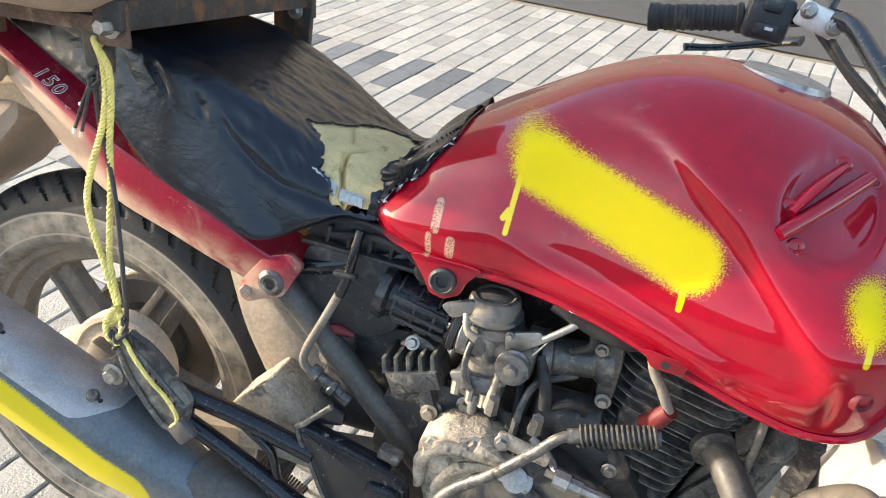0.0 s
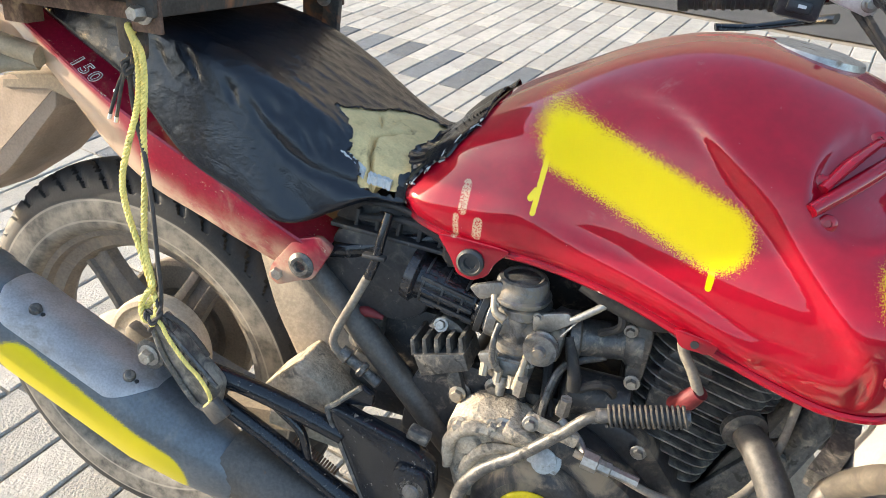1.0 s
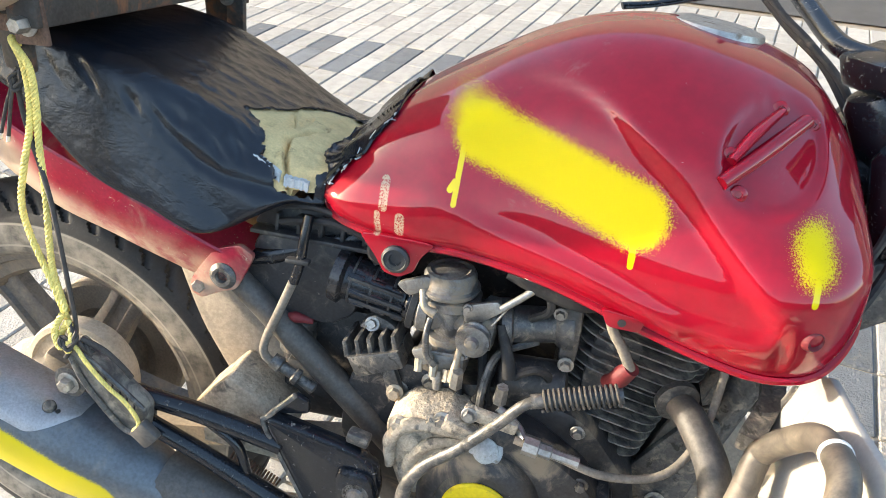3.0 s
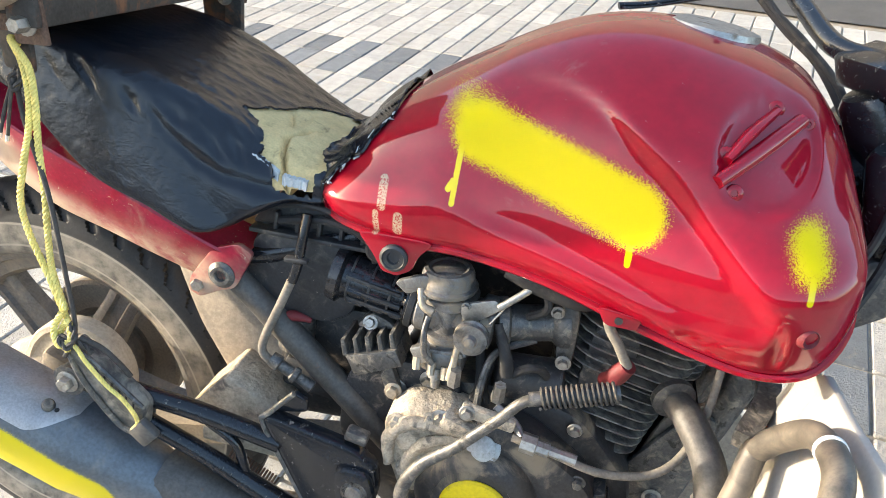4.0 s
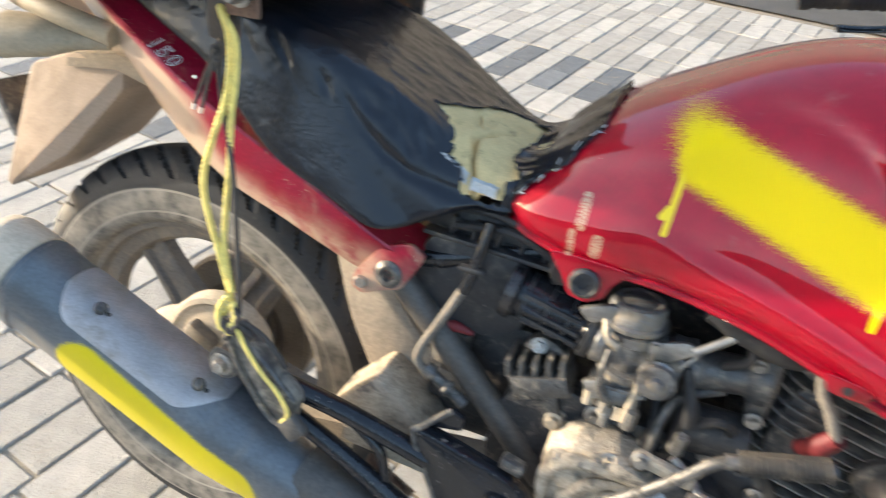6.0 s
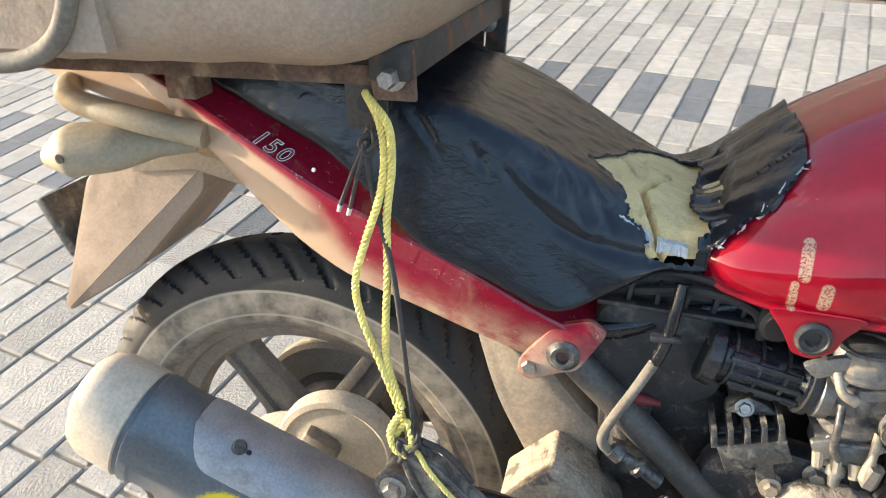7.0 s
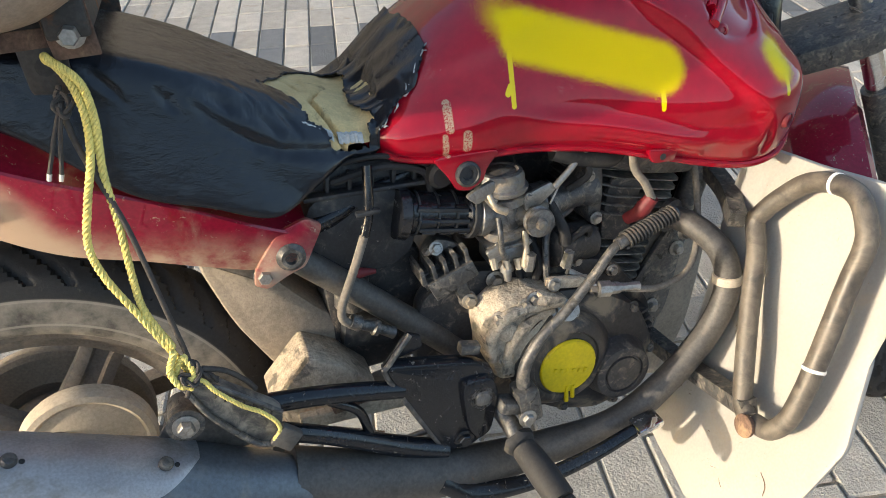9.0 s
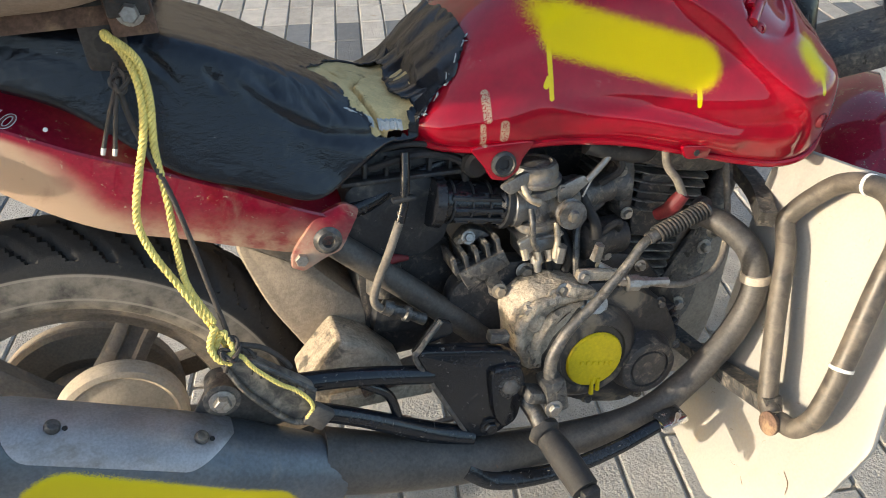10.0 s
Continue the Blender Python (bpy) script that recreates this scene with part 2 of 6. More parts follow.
tail = Mat("faded_red", (0.24, 0.005, 0.026), 0.5, 0.1, 0.9)
tail.b.inputs["Specular IOR Level"].default_value = 0.15
tail.vary(0.2, 10)
tx, _, tz = tail.axis()
# tan below the crease: dust, with the low sun on it painted in
dusty = tail.math("MULTIPLY", tail.ramp(tail.math("ADD", tz, tail.math("MULTIPLY", tx, 0.56)), 0.813, 0.803), tail.ramp(tail.math("ADD", tail.math("ADD", tz, tail.math("MULTIPLY", tx, 1.7)), tail.math("MULTIPLY", tail.noise(22, 6), 0.05)), 0.965, 0.89))
dusty = tail.math("MULTIPLY", dusty, tail.ramp(tail.noise(14, 6), 0.05, 0.42))
low = tail.math("MULTIPLY", tail.ramp(tail.math("ADD", tz, tail.math("MULTIPLY", tx, 0.30)), 0.745, 0.695), tail.ramp(tail.noise(30, 7), 0.25, 0.7))
for f in (dusty, low):
    tail.mix(f, (0.46, 0.33, 0.235))
    tail.rougher(f, 0.9)
tail.dirt((0.30, 0.19, 0.14), 0.55, 0.8, 16, 0.8).dirt((0.36, 0.27, 0.2), 0.62, 0.70, 150, 0.85)
tail.relief(260, 0.05, 0.0008)
M["tail"] = tail.done()

muf = Mat("muffler_paint", (0.115, 0.132, 0.15), 0.36, 0.3)
muf.vary(0.25, 14)
muf.dirt((0.26, 0.23, 0.2), 0.5, 0.8, 9, 0.85)
spray(muf, [((0.036, 0.452), (0.210, 0.352), 0.036, 0.010)], [])
M["muffler"] = muf.relief(160, 0.15, 0.001).done()

clutch = Mat("clutch_cover_paint", (0.03, 0.03, 0.032), 0.45, 0.1)
clutch.vary(0.4, 25).dirt((0.22, 0.18, 0.13), 0.5, 0.68, 18, 0.9).relief(180, 0.3, 0.001)
M["clutch"] = clutch.done()
M["boot"] = Mat("gloss_black_rubber", (0.012, 0.013, 0.016), 0.22).vary(0.3, 30).dirt((0.25, 0.22, 0.17), 0.6, 0.8, 50, 0.9).relief(80, 0.2, 0.001).done()
M["end"] = Mat("dusty_end_cap", (0.44, 0.385, 0.31), 0.8).vary(0.2, 20).dirt((0.22, 0.19, 0.16), 0.55, 0.75, 14, 0.85).relief(200, 0.3, 0.001).done()
M["yellow"] = Mat("yellow_spray", (0.62, 0.48, 0.0), 0.5).vary(0.12, 60).dirt((0.42, 0.32, 0.03), 0.6, 0.75, 60, 0.6).relief(200, 0.2, 0.001).done()


def stone(name, colour, amount=0.16):
    m = Mat(name, colour, 0.9)
    m.vary(0.18, 22, 300)
    info = m.n.new("ShaderNodeObjectInfo").outputs["Random"]
    isl = m.n.new("ShaderNodeNewGeometry").outputs["Random Per Island"]
    k = m.ramp(m.math("FRACT", m.math("ADD", info, isl)), 0.0, 1.0, 1.0 - amount, 1.0 + amount)
    n = m.n.new("ShaderNodeVectorMath")
    n.operation = "SCALE"
    m.l.new(m.col, n.inputs[0])
    m.l.new(k, n.inputs["Scale"])
    m.col = n.outputs[0]
    m.dirt((0.30, 0.25, 0.19), 0.6, 0.75, 12, 0.95)
    return m.relief(130, 1.0, 0.006).relief(500, 0.5, 0.0015).done()


M["paver"] = stone("pale_paver", (0.37, 0.352, 0.32))
M["paver_dark"] = stone("slate_paver", (0.135, 0.145, 0.155))
M["joint"] = Mat("joint_sand", (0.27, 0.23, 0.175), 0.95).vary(0.3, 20).relief(300, 0.6, 0.003).done()
M["asphalt"] = Mat("asphalt", (0.07, 0.068, 0.066), 0.9).vary(0.25, 6, 200).relief(300, 0.6, 0.003).done()
# for the added walls; kept dark so the tank's top reflects less
M["plaster"] = Mat("grey_plaster", (0.25, 0.235, 0.215), 0.9).vary(0.15, 3, 60).relief(80, 0.3, 0.003).done()


# ---- mesh helpers ----
def part(name, bm, material, parent=None, label="", smooth=True, sharp=38):
    """Links a bmesh as one mesh object, under a thing or a part."""
    bmesh.ops.recalc_face_normals(bm, faces=bm.faces)
    me = bpy.data.meshes.new(name)
    bm.to_mesh(me)
    bm.free()
    me.materials.append(M[material])
    if smooth:
        for p in me.polygons:
            p.use_smooth = True
        me.set_sharp_from_angle(angle=radians(sharp))
    ob = new(name, me)
    if parent is not None:
        ob.parent = parent
    if label:
        ob["label"] = label
    return ob


def curve_through(pts, n):
    """n points on a smooth line through pts."""
    p = [Vector(q) for q in pts]
    p = [p[0] * 2 - p[1]] + p + [p[-1] * 2 - p[-2]]
    out = []
    segs = len(p) - 3
    for k in range(n):
        u = k / (n - 1) * segs
        i = min(int(u), segs - 1)
        f = u - i
        a, b, c, d = p[i:i + 4]
        out.append(0.5 * (2 * b + (c - a) * f + (2 * a - 5 * b + 4 * c - d) * f * f + (3 * b - a - 3 * c + d) * f ** 3))
    return out


def skin(rings, cap=True, bm=None, closed=True):
    """Quads between rings of points."""
    bm = bm or bmesh.new()
    vs = [[bm.verts.new(q) for q in r] for r in rings]
    m = len(vs[0])
    for a, b in zip(vs, vs[1:]):
        for i in range(m if closed else m - 1):
            bm.faces.new((a[i], a[(i + 1) % m], b[(i + 1) % m], b[i]))
    if cap:
        bm.faces.new(vs[0])
        bm.faces.new(vs[-1][::-1])
    return bm


def tube(pts, r, seg=10, n=None, bm=None, flat=1.0, smooth=True, twist=0.0):
    """A swept tube; r is one radius or a list along the way."""
    n = n or max(2, (len(pts) - 1) * 7 + 1 if smooth and len(pts) > 2 else len(pts))
    line = curve_through(pts, n) if smooth and len(pts) > 2 else [Vector(q) for q in pts]
    n = len(line)
    rs = r if isinstance(r, (list, tuple)) else [r, r]
    rings, side = [], None
    for k, q in enumerate(line):
        d = (line[min(k + 1, n - 1)] - line[max(k - 1, 0)]).normalized()
        if side is None:
            side = d.orthogonal().normalized()
        side = (side - d * side.dot(d)).normalized()
        up = d.cross(side)
        u = k / (n - 1) * (len(rs) - 1)
        i = min(int(u), len(rs) - 2)
        rad = rs[i] + (rs[i + 1] - rs[i]) * (u - i)
        rings.append([q + (side * math.cos(a) + up * math.sin(a) * flat) * rad for a in (2 * math.pi * j / seg + twist * k for j in range(seg))])
    return skin(rings, bm=bm)


def lathe(a, d, profile, seg=28, bm=None):
    """Turns a profile of (along, radius) round the line from a in direction d."""
    a, d = Vector(a), Vector(d).normalized()
    s = d.orthogonal().normalized()
    u = d.cross(s)
    return skin([[a + d * h + (s * math.cos(2 * math.pi * j / seg) + u * math.sin(2 * math.pi * j / seg)) * max(r, 1e-4) for j in range(seg)] for h, r in profile], bm=bm)


def box(c, size, rot=(0, 0, 0), bev=0.003, bm=None, seg=2):
    """A bevelled box."""
    own = bmesh.new()
    bmesh.ops.create_cube(own, size=1.0, matrix=pose(*c, *rot) @ Matrix.Diagonal((*size, 1)))
    if bev:
        bmesh.ops.bevel(own, geom=own.edges[:], offset=bev, segments=seg, affect="EDGES", profile=0.5)
    return merge(bm, own)


def merge(bm, own):
    if bm is None:
        return own
    me = bpy.data.meshes.new("tmp")
    own.to_mesh(me)
    own.free()
    bm.from_mesh(me)
    bpy.data.meshes.remove(me)
    return bm


def slab(outline, y0, y1, bev=0.003, m=None, bm=None):
    """An outline in x and z, carried from y0 to y1, with rounded rims."""
    pts = [Vector(q) for q in outline]
    pts = [q for q, r in zip(pts, pts[-1:] + pts[:-1]) if (q - r).length > 1e-5]
    area = sum(a.x * b.y - b.x * a.y for a, b in zip(pts, pts[1:] + pts[:1]))
    if area < 0:
        pts.reverse()
    n = len(pts)
    ins = []
    for i in range(n):
        e = ((pts[i] - pts[i - 1]).normalized() + (pts[(i + 1) % n] - pts[i]).normalized())
        e = e.normalized() if e.length > 1e-6 else Vector((1, 0))
        ins.append(Vector((-e.y, e.x)))
    d = 1 if y1 > y0 else -1
    bev = min(bev, abs(y1 - y0) * 0.45)
    rows = [(y0, bev), (y0 + d * bev * 0.3, bev * 0.3), (y0 + d * bev, 0.0), (y1 - d * bev, 0.0), (y1 - d * bev * 0.3, bev * 0.3), (y1, bev)] if bev else [(y0, 0.0), (y1, 0.0)]
    own = skin([[(q.x + v.x * o, y, q.y + v.y * o) for q, v in zip(pts, ins)] for y, o in rows])
    if m is not None:
        own.transform(m)
    return merge(bm, own)


def bolt(c, d, r=0.006, h=0.006, bm=None):
    """A hexagon head on a washer."""
    bm = lathe(c, d, [(0, r * 1.5), (0.0015, r * 1.5), (0.002, r * 1.4)], 16, bm)
    c = Vector(c) + Vector(d).normalized() * 0.0015
    return lathe(c, d, [(0, r), (h * 0.8, r), (h, r * 0.85)], 6, bm)


def roughen(bm, amount, scale):
    for v in bm.verts:
        v.co += noise.noise_vector(v.co * scale) * amount
    return bm


def rounded(pts, n=6, r=0.25):
    """Rounds the corners of an outline."""
    out = []
    m = len(pts)
    for i in range(m):
        p0, p1, p2 = (Vector(pts[(i + k) % m]) for k in (-1, 0, 1))
        a, b = p1 + (p0 - p1) * r, p1 + (p2 - p1) * r
        for k in range(n + 1):
            u = k / n
            out.append(tuple((1 - u) ** 2 * a + 2 * u * (1 - u) * p1 + u * u * b))
    return out


def thing(name, label, category, group="", leaned=True, kind=""):
    ob = new(name)
    if leaned:
        ob.matrix_world = LEANED
    return tagged(ob, label, category, group, kind)

# ---- the motorcycle: bodywork ----
bike = thing("motorcycle", "dusty red commuter motorcycle with yellow spray marks on its stand", "motorcycle")


def table(rows, n):
    """Smoothly resampled rows of numbers."""
    rows = np.array(rows, float)
    out = []
    cols = [curve_through([(v, 0, 0) for v in rows[:, c]], n) for c in range(rows.shape[1])]
    for k in range(n):
        out.append([c[k].x for c in cols])
    return out


KNEE = [(0.565, 0.795), (0.60, 0.832), (0.647, 0.862), (0.70, 0.862), (0.735, 0.850), (0.768, 0.826), (0.80, 0.797), (0.84, 0.758), (0.871, 0.728), (0.905, 0.688), (0.91, 0.670), (0.84, 0.664), (0.772, 0.688), (0.703, 0.708), (0.631, 0.722), (0.580, 0.738)]

KNEE_R = rounded(KNEE, 3, 0.4)


def depth_in(poly, x, z):
    """How far a point lies inside an outline; negative outside."""
    best, inside = 9.0, False
    for (ax, az), (bx, bz) in zip(poly, poly[1:] + poly[:1]):
        dx, dz = bx - ax, bz - az
        h = max(0.0, min(1.0, ((x - ax) * dx + (z - az) * dz) / (dx * dx + dz * dz)))
        best = min(best, math.hypot(x - ax - h * dx, z - az - h * dz))
        if (az > z) != (bz > z) and x < ax + (z - az) / dz * dx:
            inside = not inside
    return best if inside else -best


def step(v, a, b):
    v = max(0.0, min(1.0, (v - a) / (b - a)))
    return v * v * (3 - 2 * v)


def pressed(x, y, z):
    """The knee hollow, the round hollow for the emblem and the groove above the seam."""
    if abs(y) < 0.05:
        return y
    d = 0.011 * step(depth_in(KNEE_R, x, z), -0.005, 0.012) * step(x, 0.57, 0.69)
    d += 0.008 * step(0.046 - math.hypot(x - 0.884, (z - 0.815) * 1.1), -0.003, 0.006)
    d += 0.004 * math.exp(-(depth_in([(0.835, 0.655), (0.91, 0.672), (0.915, 0.640)], x, z) / 0.006) ** 2)
    return y - math.copysign(d, y)


def tank_ring(row, n=64):
    x, k, zb, yb, zw, yw, zs, ys, zt = row
    half = curve_through([(0, 0, zb + 0.012), (yb * 0.6, 0, zb + 0.006), (yb, 0, zb), (yw, 0, zw), (ys + (yw - ys) * 0.45, 0, zw + (zs - zw) * 0.62), (ys, 0, zs), (ys * 0.55, 0, zs + (zt - zs) * 0.78), (0, 0, zt)], n)
    pts = [(x + k * (p.z - zb), p.x, p.z) for p in half]
    pts = [(a, pressed(a, y, z), z) for a, y, z in pts]
    return [(a, -y, z) for a, y, z in pts] + [(a, y, z) for a, y, z in pts[-2:0:-1]]


TANK = [  # x, shear, bottom z y, widest z y, shoulder z y, top
    (0.447, 0.55, 0.712, 0.085, 0.718, 0.118, 0.755, 0.090, 0.775),
    (0.458, 0.55, 0.702, 0.110, 0.718, 0.134, 0.775, 0.105, 0.805),
    (0.482, 0.50, 0.692, 0.128, 0.716, 0.147, 0.792, 0.118, 0.832),
    (0.545, 0.36, 0.684, 0.142, 0.716, 0.158, 0.815, 0.130, 0.862),
    (0.620, 0.22, 0.684, 0.152, 0.728, 0.168, 0.835, 0.138, 0.889),
    (0.700, 0.10, 0.674, 0.166, 0.720, 0.186, 0.842, 0.150, 0.907),
    (0.780, 0.02, 0.653, 0.182, 0.705, 0.206, 0.832, 0.165, 0.911),
    (0.850, 0.00, 0.633, 0.192, 0.702, 0.220, 0.815, 0.172, 0.899),
    (0.910, -0.04, 0.622, 0.196, 0.705, 0.226, 0.795, 0.168, 0.884),
    (0.955, -0.08, 0.632, 0.190, 0.712, 0.216, 0.782, 0.155, 0.862),
    (0.982, -0.12, 0.665, 0.165, 0.722, 0.190, 0.775, 0.135, 0.828),
    (0.990, -0.12, 0.700, 0.120, 0.728, 0.150, 0.765, 0.105, 0.795),
]
tank = part("fuel_tank", skin([tank_ring(r) for r in table(TANK, 160)]), "red", bike, "glossy candy red tank with yellow spray paint and drips", sharp=85)


SEAT = [  # x, top, shoulder y z, bottom y z
    (-0.02, 0.890, 0.115, 0.876, 0.125, 0.850),
    (0.05, 0.885, 0.125, 0.874, 0.140, 0.822),
    (0.12, 0.873, 0.132, 0.866, 0.152, 0.790),
    (0.20, 0.853, 0.136, 0.848, 0.164, 0.722),
    (0.27, 0.826, 0.132, 0.822, 0.168, 0.692),
    (0.33, 0.797, 0.122, 0.790, 0.168, 0.668),
    (0.38, 0.772, 0.108, 0.764, 0.153, 0.686),
    (0.42, 0.758, 0.098, 0.746, 0.136, 0.702),
    (0.452, 0.753, 0.096, 0.744, 0.132, 0.704),
    (0.484, 0.776, 0.098, 0.762, 0.126, 0.716),
    (0.510, 0.802, 0.090, 0.790, 0.116, 0.745),
    (0.528, 0.820, 0.080, 0.812, 0.100, 0.775),
]


def seat_ring(row, n=33, grow=0.0):
    x, zt, ys, zs, yb, zb = row
    half = curve_through([(yb - 0.006, 0, zb), (yb, 0, zb + 0.010), (yb * 0.55 + ys * 0.45, 0, (zb + zs) / 2 + 0.012), (ys, 0, zs), (ys * 0.6, 0, zs + (zt - zs) * 0.75), (0, 0, zt)], n)
    pts = [(x, p.x + grow * (1 if p.x > 0.01 else 0), p.z + grow) for p in half]
    return [(a, -y, z) for a, y, z in pts] + [(a, y, z) for a, y, z in pts[-2::-1]]


TEAR = [(0.345, -0.072), (0.366, -0.086), (0.383, -0.100), (0.386, -0.121), (0.402, -0.130), (0.446, -0.129), (0.452, -0.110), (0.440, -0.080), (0.446, -0.040), (0.452, -0.012), (0.452, 0.030), (0.430, 0.052), (0.392, 0.034), (0.374, -0.024), (0.356, -0.060)]


def torn(c):
    """How far inside the tear a point of the seat's cover lies."""
    if not 0.29 < c.x < 0.49 or c.z < 0.70:
        return -1.0
    return depth_in(TEAR, c.x, c.y) + noise.noise(c * 28) * 0.006 + noise.noise(c * 75) * 0.005 + noise.noise(c * 190) * 0.003


def seat_foam():
    bm = skin([seat_ring(r, 90, grow=-0.0035)[24:-24] for r in table(SEAT, 220)])
    for v in bm.verts:  # split and slumped where it is laid bare
        c = v.co
        d = depth_in(TEAR, c.x, c.y)
        if d < -0.01 or c.z < 0.70:
            continue
        wob = 0.004 * noise.noise(c * 60)
        k1 = math.exp(-((c.x - 0.400 - 0.25 * (c.y + 0.08) ** 2 * 30 + wob) / 0.0028) ** 2) * step(0.0 - c.y, 0.02, 0.05)
        k2 = math.exp(-((c.x - 0.385 + 0.42 * (c.y + 0.03) + wob) / 0.0022) ** 2) * step(c.y, -0.055, -0.03) * step(0.03 - c.y, 0, 0.03)
        lobe = step(c.x - 0.398 + wob, -0.002, 0.004) * 0.003 - 0.004 * step(c.x, 0.41, 0.445)
        v.co.z += (-0.013 * k1 - 0.006 * k2 + lobe + 0.0022 * noise.noise(c * 55) + 0.0012 * noise.noise(c * 140)) * step(d, -0.008, 0.004)
    return bm


part("seat_foam", seat_foam(), "foam", bike, "cracked yellow foam showing through the torn seat")


def fold_line(x):
    """Height of the long fold that sweeps along the seat's flank."""
    return FOLD[0][1] if x < FOLD[0][0] else next((a[1] + (b[1] - a[1]) * (x - a[0]) / (b[0] - a[0]) for a, b in zip(FOLD, FOLD[1:]) if x <= b[0]), FOLD[-1][1])


FOLD = [(0.27, 0.800), (0.301, 0.770), (0.324, 0.751), (0.353, 0.735), (0.409, 0.721), (0.46, 0.720)]


TANK_TREE = BVHTree.FromPolygons([v.co for v in tank.data.vertices], [p.vertices for p in tank.data.polygons])


def seat_cover():
    rows = table(SEAT, 340)
    rings = []
    for r in rows:
        ring = [Vector(q) for q in seat_ring(r, 90)]
        out = []
        for q in ring:
            crease = 0.0
            if q.y < -0.05 and q.x < 0.46:
                lo = r[3] - 0.004  # height of the shoulder
                w = (q.x - 0.30) * 0.9 + (q.z - 0.76)
                crease += 0.0028 * math.sin(w * 80 + 3 * noise.noise(q * 9)) * math.exp(-((q.x - 0.38) / 0.06) ** 2) * max(0.0, min(1.0, (0.775 - q.z) / 0.05))
                # short crinkles below the shoulder
                band = math.exp(-((q.z - lo + 0.018) / 0.014) ** 2) * step(q.x, 0.12, 0.22) * step(0.40 - q.x, 0.0, 0.06)
                crease -= 0.0065 * max(0.0, noise.noise(Vector((q.x * 75 + q.z * 40, q.z * 22, 3.1))) - 0.05) * band
                # the long fold
                dz = q.z - fold_line(q.x)
                k = step(q.x, 0.27, 0.33)
                crease += k * (0.0026 * math.exp(-((dz - 0.010) / 0.010) ** 2) - 0.0034 * math.exp(-((dz + 0.005) / 0.006) ** 2))
            if abs(q.y) < 0.13 and q.z > r[3] - 0.012 and q.x < 0.44:  # cracked skin round the tear
                near = step(q.x, 0.18, 0.32)
                crease += near * 0.0022 * (noise.noise(Vector((q.x * 26 + q.y * 17, q.y * 88 - q.x * 21, 1.7))) - abs(noise.noise(Vector((q.x * 41 + q.y * 13, q.y * 120 + q.x * 33, 5.0)))))
            if q.x > 0.43:  # the nose is gathered lengthwise
                u = min(1.0, (q.x - 0.43) / 0.03)
                crease += u * (0.013 * noise.noise(Vector((q.x * 9, q.y * 38 + q.x * 12, 7.7))) + 0.0030 * noise.noise(Vector((q.x * 14, q.y * 95 + q.x * 30, 2.2))))
            out.append(q + Vector((0, (-crease if q.y < 0 else crease) * (0.9 if abs(q.y) > 0.08 else 0.1), crease * (0.5 if q.x < 0.43 and abs(q.y) > 0.1 else 1.0))))
        rings.append(out)
    for ring in rings:  # the nose lies on the tank's rear end
        for q in ring:
            if q.x > 0.44:
                hit = TANK_TREE.ray_cast(Vector((q.x, q.y, 1.2)), Vector((0, 0, -1)))[0]
                if hit is not None and q.z < hit.z + 0.006:
                    q.z = hit.z + 0.006 + 0.007 * noise.noise(Vector((q.x * 9, q.y * 42 + q.x * 14, 4.0)))
    bm = skin(rings, cap=False, closed=False)
    dead = [f for f in bm.faces if torn(f.calc_center_median()) > 0]
    bmesh.ops.delete(bm, geom=dead, context="FACES")
    for v in bm.verts:  # curled edge of the tear
        if any(e.is_boundary for e in v.link_edges) and torn(v.co) > -0.012:
            v.co += Vector((0, 0, 0.0012 + 0.0025 * noise.noise(v.co * 90)))
    bm.normal_update()
    down = -0.0018 if sum(f.normal.z for f in bm.faces) > 0 else 0.0018
    under = {v: v.co + v.normal * down for v in bm.verts}
    twin = {v: bm.verts.new(q) for v, q in under.items()}
    rims = [e for e in bm.edges if e.is_boundary]
    faces = bm.faces[:]
    for e in rims:
        u, v = e.verts
        bm.faces.new((u, v, twin[v], twin[u]))
    for f in faces:
        bm.faces.new([twin[v] for v in reversed(f.verts)])
    return bm


part("seat_cover", seat_cover(), "vinyl", bike, "black grained vinyl cover, cracked and torn open")


def lining_strip(a, b, seed):
    """Pale lining that hangs from the lower edge of the tear."""
    rnd = random.Random(seed)
    a, b = Vector(a), Vector(b)
    rows = []
    for k in range(17):
        p = a.lerp(b, k / 16) + Vector((0, -0.004 + rnd.uniform(-0.0008, 0.0008), rnd.uniform(-0.0008, 0.0008)))
        w = 0.006 + rnd.uniform(0, 0.0025)
        rows.append([p + Vector((0, 0.005, 0.003)), p + Vector((0, -0.001, 0.002)), p + Vector((0, -0.004, -w)), p + Vector((0, -0.002, -w))])
    return skin(rows)


for k, (a, b) in enumerate((((0.378, -0.119, 0.750), (0.408, -0.121, 0.731)), ((0.413, -0.122, 0.729), (0.440, -0.120, 0.724)))):
    part("lining_strip", lining_strip(a, b, 4 + k), "lining", bike, "frayed white lining along the tear")
rnd = random.Random(6)
edge = curve_through([(0.446, -0.124, 0.724), (0.470, -0.127, 0.735), (0.494, -0.122, 0.764), (0.514, -0.110, 0.792), (0.527, -0.097, 0.812)], 40)
for k in range(22):
    p = edge[2 + rnd.randrange(36)]
    hit = TANK_TREE.find_nearest(p)
    p = hit[0] + hit[1] * 0.003 if hit[0] is not None else p
    q = p + Vector((rnd.uniform(-0.002, 0.008), rnd.uniform(-0.002, 0.003), rnd.uniform(-0.002, 0.010)))
    part("thread", tube([p, p.lerp(q, 0.5) + Vector((0, -0.002, rnd.uniform(-0.002, 0.002))), q], [0.0004, rnd.uniform(0.0005, 0.0014), 0.0003], 5, 5), "lining", bike)


